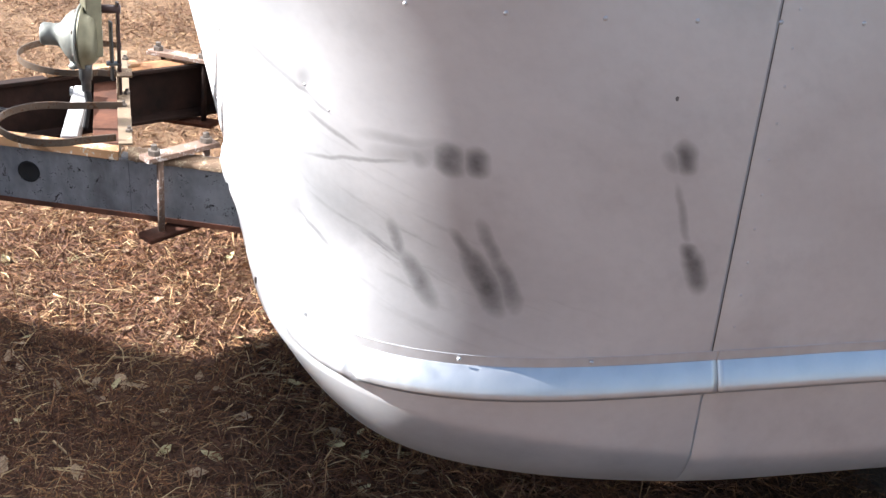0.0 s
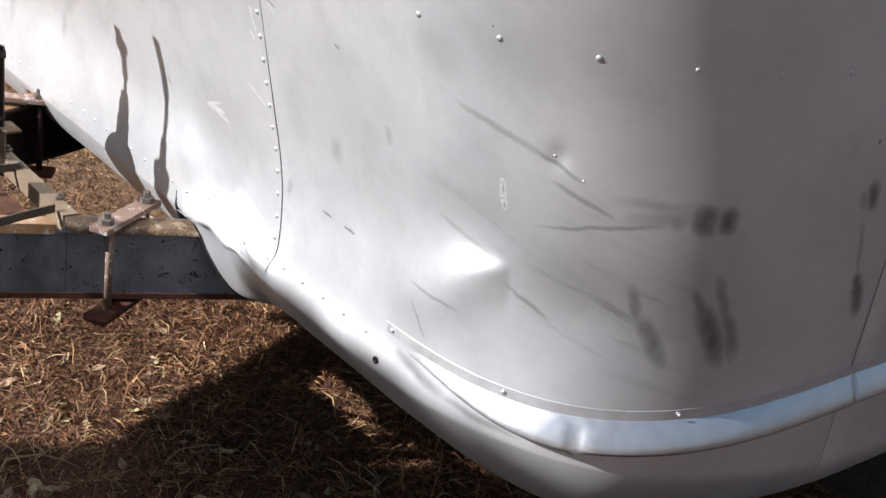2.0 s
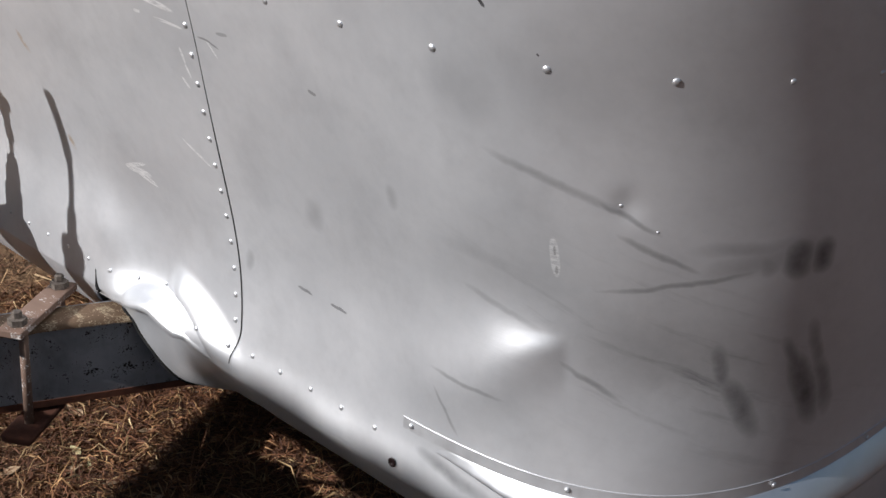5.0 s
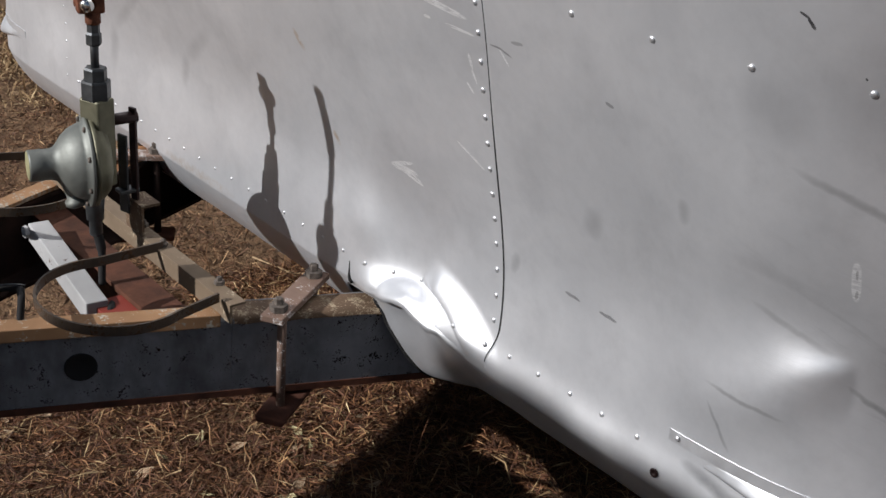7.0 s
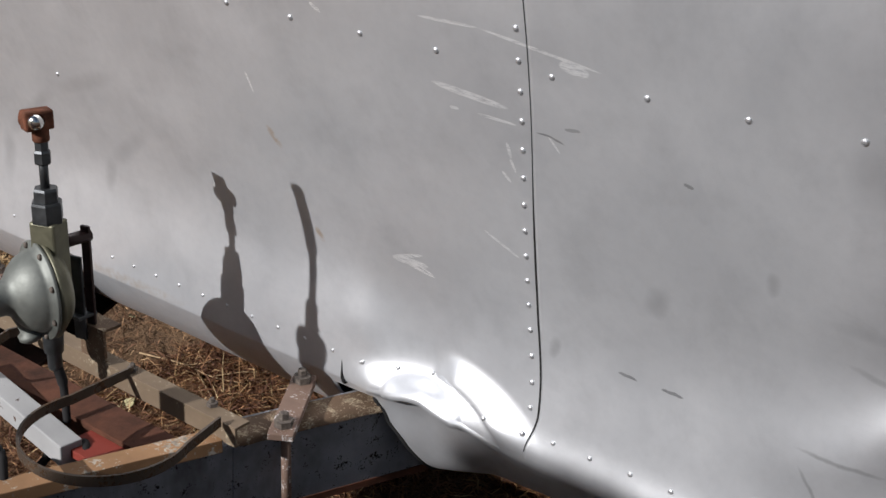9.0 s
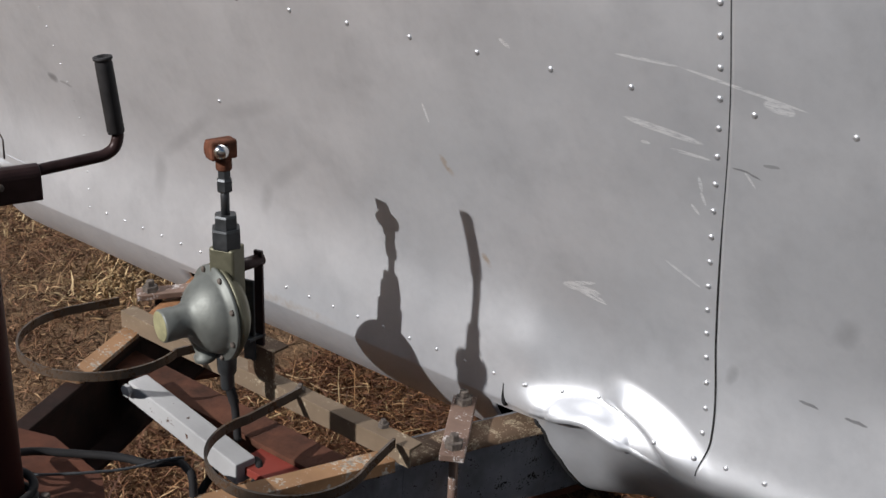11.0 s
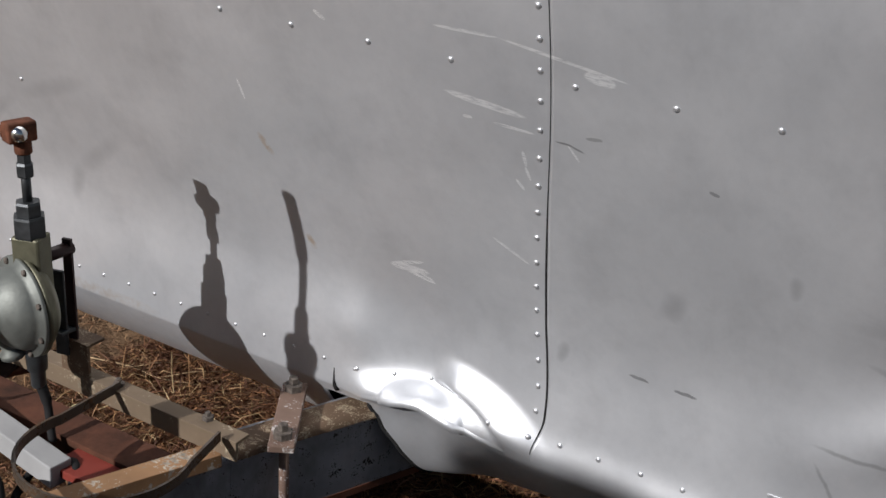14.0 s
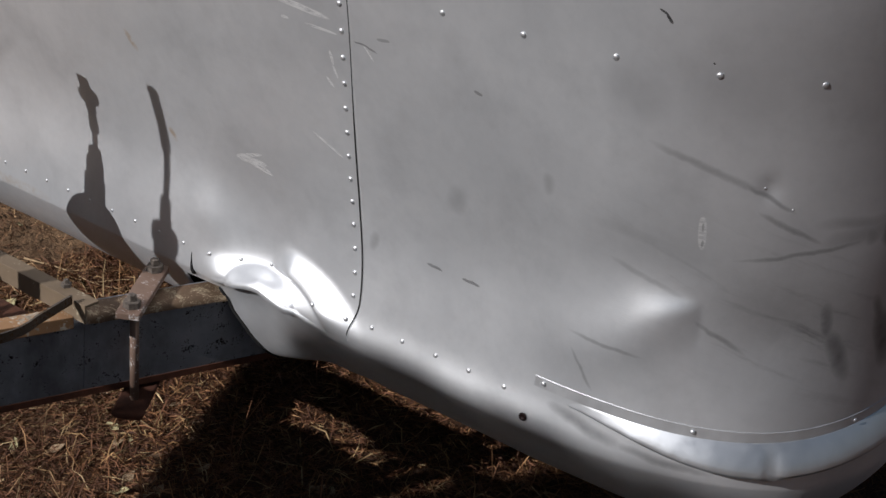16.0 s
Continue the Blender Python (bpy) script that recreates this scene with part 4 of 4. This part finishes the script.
part("stub", bm, COPPER, reg)
# outlet boss and the drooping tube
bm = bmesh.new()
boss = Vector((-0.036, -0.268, 0.533))
lathe(bm, [(0.012, -0.018), (0.0165, -0.014), (0.0165, -0.008), (0.0115, -0.005), (0.012, 0.01), (0.016, 0.03)], Matrix.Translation(boss) @ pose(0, 0, 0, 12, -10, 0), 20)
part("outlet_boss", bm, CAST, reg)
bm = bmesh.new()
lathe(bm, [(0.0085, 0.475), (0.0095, 0.478), (0.0095, 0.497), (0.0125, 0.500), (0.0135, 0.520), (0.016, 0.545)], Matrix.Translation((-0.012, -0.249, 0)), 14)
part("outlet_nut", bm, FITTING, reg)
bm = bmesh.new()
tube(bm, curve_points([(-0.012, -0.249, 0.485), (-0.004, -0.246, 0.455), (0.004, -0.25, 0.43), (0.012, -0.255, 0.405)], 6), [0.007] * 7 + [0.0055] * 12, 12)
part("outlet_tube", bm, RUBBER, reg, "black outlet tube")
# bracket: stub, upright bar, short strap
BX, BY = -0.017, -0.184
bm = bmesh.new()
tube(bm, [(SX, SY, 0.640), (BX, BY + 0.006, 0.641)], 0.0085, 14)
part("bracket_stub", bm, JACKDARK, reg)
bm = bmesh.new()
box(bm, (0.013, 0.005, 0.20), pose(BX, BY, 0.555, 0, 0, 15), 0.001)
part("bracket_bar", bm, JACKDARK, reg, "dark flat bracket bar", smooth=False)
bm = bmesh.new()
box(bm, (0.018, 0.004, 0.12), pose(BX - 0.006, BY - 0.014, 0.555, 0, 0, 15), 0.001)
box(bm, (0.020, 0.03, 0.005), pose(BX - 0.004, BY - 0.010, 0.53), 0.001)
part("bracket_strap", bm, FITTING, reg, smooth=False)
bm = bmesh.new()
extrude(bm, [(0, 0), (0.03, 0), (0.03, -0.004), (0.004, -0.004), (0.004, -0.05), (0, -0.05)], (BX + 0.03, BY - 0.006, 0.515), (BX - 0.02, BY - 0.006, 0.515))
part("bracket_foot", bm, RAILTOP, reg, "flaking angle foot", smooth=False)


# ---- cables lying over the tongue ----
def cable(name, label, pts, r, mat=None):
    bm = bmesh.new()
    tube(bm, curve_points(pts, 8), r, 8)
    return tagged(part(name, bm, mat or RUBBER, None, label), category="cable")


coil = [(JX + 0.033 * math.cos(k * 0.7), JY + 0.033 * math.sin(k * 0.7), 0.474 + 0.0021 * k) for k in range(14)]
cable("wiring_cable", "black wiring cable wound round the jack and draped over the tongue", coil + [(-0.062, -0.560, 0.488), (-0.085, -0.505, 0.462), (-0.052, -0.466, 0.455), (-0.004, -0.433, 0.455), (0.035, -0.417, 0.455), (0.058, -0.393, 0.456), (0.085, -0.400, 0.462), (0.107, -0.409, 0.458), (0.125, -0.425, 0.40)], 0.0052)
cable("ground_wire", "thin grey wire looped round the jack's foot", [(-0.030, -0.575, 0.497), (-0.060, -0.600, 0.492), (-0.085, -0.570, 0.475), (-0.072, -0.547, 0.462), (-0.035, -0.525, 0.460), (0.025, -0.456, 0.460), (0.056, -0.400, 0.463), (0.062, -0.385, 0.46)], 0.0018, FITTING)
cable("gas_hose", "black rubber hose looped under the white strut", [(-0.05, -0.24, 0.33), (-0.03, -0.29, 0.315), (0.03, -0.315, 0.33), (0.075, -0.30, 0.36), (0.07, -0.27, 0.395), (0.03, -0.25, 0.385)], 0.006)


# ---- the ground ----
def terrain(x, y):
    return -0.085 + 0.012 * noise.noise(Vector((x * 1.3, y * 1.3, 0))) + 0.007 * noise.noise(Vector((x * 6, y * 6, 4)))


def spread(near, far, fine):
    """Grid lines: fine near the trailer, wider and wider to the horizon."""
    out, x, d = [], near[1], fine
    while x < far:
        out.append(x)
        d *= 1.35
        x += d
    low, x, d = [], near[0], fine
    while x > -far:
        low.append(x)
        d *= 1.35
        x -= d
    return [-far, *low[::-1], *steps(near[0], near[1], fine)[1:-1], *out, far]


xs, ys = spread((-3.0, 2.0), 400.0, 0.05), spread((-1.6, 3.5), 400.0, 0.05)
verts = [(x, y, terrain(x, y) if abs(x) < 6 and abs(y) < 6 else -0.085) for y in ys for x in xs]
w = len(xs)
faces = [(j * w + i, j * w + i + 1, (j + 1) * w + i + 1, (j + 1) * w + i) for j in range(len(ys) - 1) for i in range(w - 1)]
me = bpy.data.meshes.new("ground")
me.from_pydata(verts, [], faces)
me.materials.append(EARTH)
for p in me.polygons:
    p.use_smooth = True
ground = tagged(new("ground", me), "bare brown earth under dry grass and needles", "ground", kind="structure")

rng = np.random.default_rng(5)


def litter(name, label, count, place, length, width, lift, mat):
    """Many thin curved stems, each of two pieces, lying and standing at random."""
    x, y = place(count)
    z = np.array([terrain(a, b) for a, b in zip(x, y)])
    ang, L = rng.uniform(0, 2 * np.pi, count), rng.uniform(length[0], length[1], count)
    bend, rise = rng.normal(0, 0.6, count), rng.gamma(1.5, lift, count)
    wid = rng.uniform(width[0], width[1], count)
    d1 = np.stack([np.cos(ang), np.sin(ang)], 1)
    d2 = np.stack([np.cos(ang + bend), np.sin(ang + bend)], 1)
    n = np.stack([-d1[:, 1], d1[:, 0]], 1)
    base = np.stack([x, y], 1)
    p1 = base + d1 * (L * 0.5)[:, None]
    p2 = p1 + d2 * (L * 0.5)[:, None]
    V = np.zeros((count, 6, 3))
    for k, (p, f) in enumerate(((base, 1.0), (p1, 1.0), (p2, 0.4))):
        V[:, 2 * k, :2], V[:, 2 * k + 1, :2] = p + n * (wid * f)[:, None], p - n * (wid * f)[:, None]
    V[:, 0:2, 2] = (z + rng.uniform(0.0, 0.012, count))[:, None]
    mid_z = z + 0.004 + rise * L * 2
    V[:, 2:4, 2] = mid_z[:, None] + rng.uniform(-0.002, 0.002, (count, 2))
    V[:, 4:6, 2] = (mid_z + rise * L * rng.uniform(-1.6, 1.2, count))[:, None].clip(-0.083)
    idx = np.arange(count)[:, None] * 6
    F = np.concatenate([idx + [0, 1, 3, 2], idx + [2, 3, 5, 4]])
    me = bpy.data.meshes.new(name)
    me.from_pydata(V.reshape(-1, 3).tolist(), [], F.tolist())
    me.materials.append(mat)
    return tagged(new(name, me), label, "grass", kind="stuff")


def field(x0, x1, y0, y1):
    return lambda n: (rng.uniform(x0, x1, n), rng.uniform(y0, y1, n))


def clumps(x0, x1, y0, y1, centres, size):
    cx, cy = rng.uniform(x0, x1, centres), rng.uniform(y0, y1, centres)

    def pick(n):
        k = rng.integers(0, centres, n)
        return cx[k] + rng.normal(0, size, n), cy[k] + rng.normal(0, size, n)

    return pick


litter("dry_grass", "reddish brown dry grass stems and needles lying on the ground", 100000, field(-0.75, 1.5, -0.95, 1.2), (0.018, 0.055), (0.0004, 0.0010), 0.05, STRAW)
litter("dry_grass", "reddish brown dry grass stems and needles lying on the ground", 9000, clumps(-0.7, 1.3, -0.9, 0.9, 200, 0.035), (0.03, 0.075), (0.0006, 0.0011), 0.11, STRAW)
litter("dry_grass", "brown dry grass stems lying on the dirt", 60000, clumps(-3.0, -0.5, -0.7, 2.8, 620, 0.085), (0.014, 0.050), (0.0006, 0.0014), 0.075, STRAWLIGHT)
litter("grass_tufts", "pale yellow dry grass tufts", 42000, clumps(-4.8, -1.2, 0.5, 5.2, 190, 0.085), (0.015, 0.055), (0.0012, 0.0026), 0.085, PALE)
litter("pale_straw", "pale straw scattered over the brown grass", 5000, field(-0.7, 1.1, -0.75, 0.6), (0.02, 0.08), (0.0006, 0.0012), 0.05, PALE)


def leaf_mesh(name, seed, mat):
    rr = random.Random(seed)
    bm = bmesh.new()
    n, rows = 7, []
    curl, twist = rr.uniform(2, 7), rr.uniform(-1.2, 1.2)
    for i in range(n + 1):
        t = i / n
        wdt = 0.42 * math.sin(math.pi * t) ** 0.7 * (1 + 0.25 * math.sin(9 * t + seed))
        row = []
        for s in (-1, -0.5, 0, 0.5, 1):
            x, y = t - 0.5, s * wdt * 0.5
            row.append(bm.verts.new((x, y, 0.09 * curl * y * y * 2 + 0.14 * abs(x) ** 1.5 + twist * x * y * 0.5 + 0.02 * rr.uniform(-1, 1))))
        rows.append(row)
    for a, b in zip(rows, rows[1:]):
        for k in range(4):
            bm.faces.new((a[k], b[k], b[k + 1], a[k + 1]))
    me = bpy.data.meshes.new(name)
    bm.to_mesh(me)
    bm.free()
    me.materials.append(mat)
    return me


kinds = [leaf_mesh("fallen_leaf", k, LEAFPALE if k % 3 == 2 else LEAF) for k in range(6)]
rr = random.Random(11)
spots = [(0.485, 0.19, 0.07), (0.21, -0.20, 0.06), (0.27, -0.01, 0.055), (0.02, -0.11, 0.045)]
spots += [(rr.uniform(-0.7, 0.75), rr.uniform(-0.75, 0.35), rr.uniform(0.022, 0.055)) for _ in range(150)]
spots += [(rr.uniform(-2.5, -0.5), rr.uniform(-0.3, 2.5), rr.uniform(0.03, 0.06)) for _ in range(25)]
for i, (x, y, size) in enumerate(spots):
    ob = new("fallen_leaf", kinds[2 if i == 0 else rr.randrange(6)])
    ob.matrix_basis = pose(x, y, terrain(x, y) + 0.008, rr.uniform(-25, 25), rr.uniform(-25, 25), rr.uniform(0, 360)) @ Matrix.Diagonal((size, size, size, 1))
    tagged(ob, "curled dry brown leaf lying on the grass", "leaf", group="fallen leaves")
for k, (x, y, a, L) in enumerate(((0.62, -0.36, 75, 0.20), (0.40, -0.33, 20, 0.16), (0.10, -0.22, 70, 0.14), (0.25, 0.02, 110, 0.12), (-0.2, -0.35, 40, 0.2), (0.55, 0.3, 150, 0.15), (-0.8, 0.5, 10, 0.3), (-1.1, 0.9, 60, 0.25))):
    bm = bmesh.new()
    d = Vector((math.cos(radians(a)), math.sin(radians(a)), 0))
    s = Vector((-d.y, d.x, 0))
    p = Vector((x, y, terrain(x, y) + 0.012))
    tube(bm, curve_points([p, p + d * L * 0.4 + s * 0.01, p + d * L * 0.7 - s * 0.004, p + d * L + s * 0.012], 4), [0.0024 - 0.00014 * i for i in range(13)], 6)
    for f, side in ((0.4, 1), (0.55, -1), (0.7, 1)):
        q = p + d * L * f
        tube(bm, [q, q + (d * 0.6 + s * side * 0.5) * L * 0.28 + Vector((0, 0, 0.006)), q + (d * 0.9 + s * side * 0.7) * L * 0.45], [0.0013, 0.001, 0.0006], 5)
    tagged(part("twig", bm, TWIG, None, "thin bare forked twig lying on the grass"), category="twig", group="twigs")


# ---- unseen boarded screen behind the walk, added to shade grass and the front's foot ----
BOARD = plain("screen_board", (0.16, 0.12, 0.085), 0.85, 0.0, 0.35, 18.0, 0.5)
fence = thing("shade_screen", "unseen close-boarded timber screen with a raked end, added to cast shade", "fence")
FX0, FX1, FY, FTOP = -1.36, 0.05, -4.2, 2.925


def screen_top(x):
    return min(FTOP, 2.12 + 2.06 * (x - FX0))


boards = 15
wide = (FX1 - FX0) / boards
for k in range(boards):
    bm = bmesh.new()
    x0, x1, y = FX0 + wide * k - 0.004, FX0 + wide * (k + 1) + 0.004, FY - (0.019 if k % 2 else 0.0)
    section = [(x0, -0.10), (x1, -0.10), (x1, screen_top(x1)), (x0, screen_top(x0))]
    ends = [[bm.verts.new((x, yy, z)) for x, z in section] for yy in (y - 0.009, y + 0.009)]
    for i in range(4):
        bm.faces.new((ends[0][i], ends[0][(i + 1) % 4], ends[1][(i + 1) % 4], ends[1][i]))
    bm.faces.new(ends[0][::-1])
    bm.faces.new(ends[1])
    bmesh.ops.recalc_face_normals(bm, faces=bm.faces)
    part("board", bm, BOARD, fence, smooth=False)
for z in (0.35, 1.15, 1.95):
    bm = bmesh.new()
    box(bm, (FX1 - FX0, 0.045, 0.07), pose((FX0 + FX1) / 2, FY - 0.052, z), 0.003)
    part("screen_rail", bm, BOARD, fence, smooth=False)
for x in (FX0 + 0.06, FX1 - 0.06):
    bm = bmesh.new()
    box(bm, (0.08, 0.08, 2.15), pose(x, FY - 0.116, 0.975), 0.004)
    part("screen_post", bm, BOARD, fence, smooth=False)
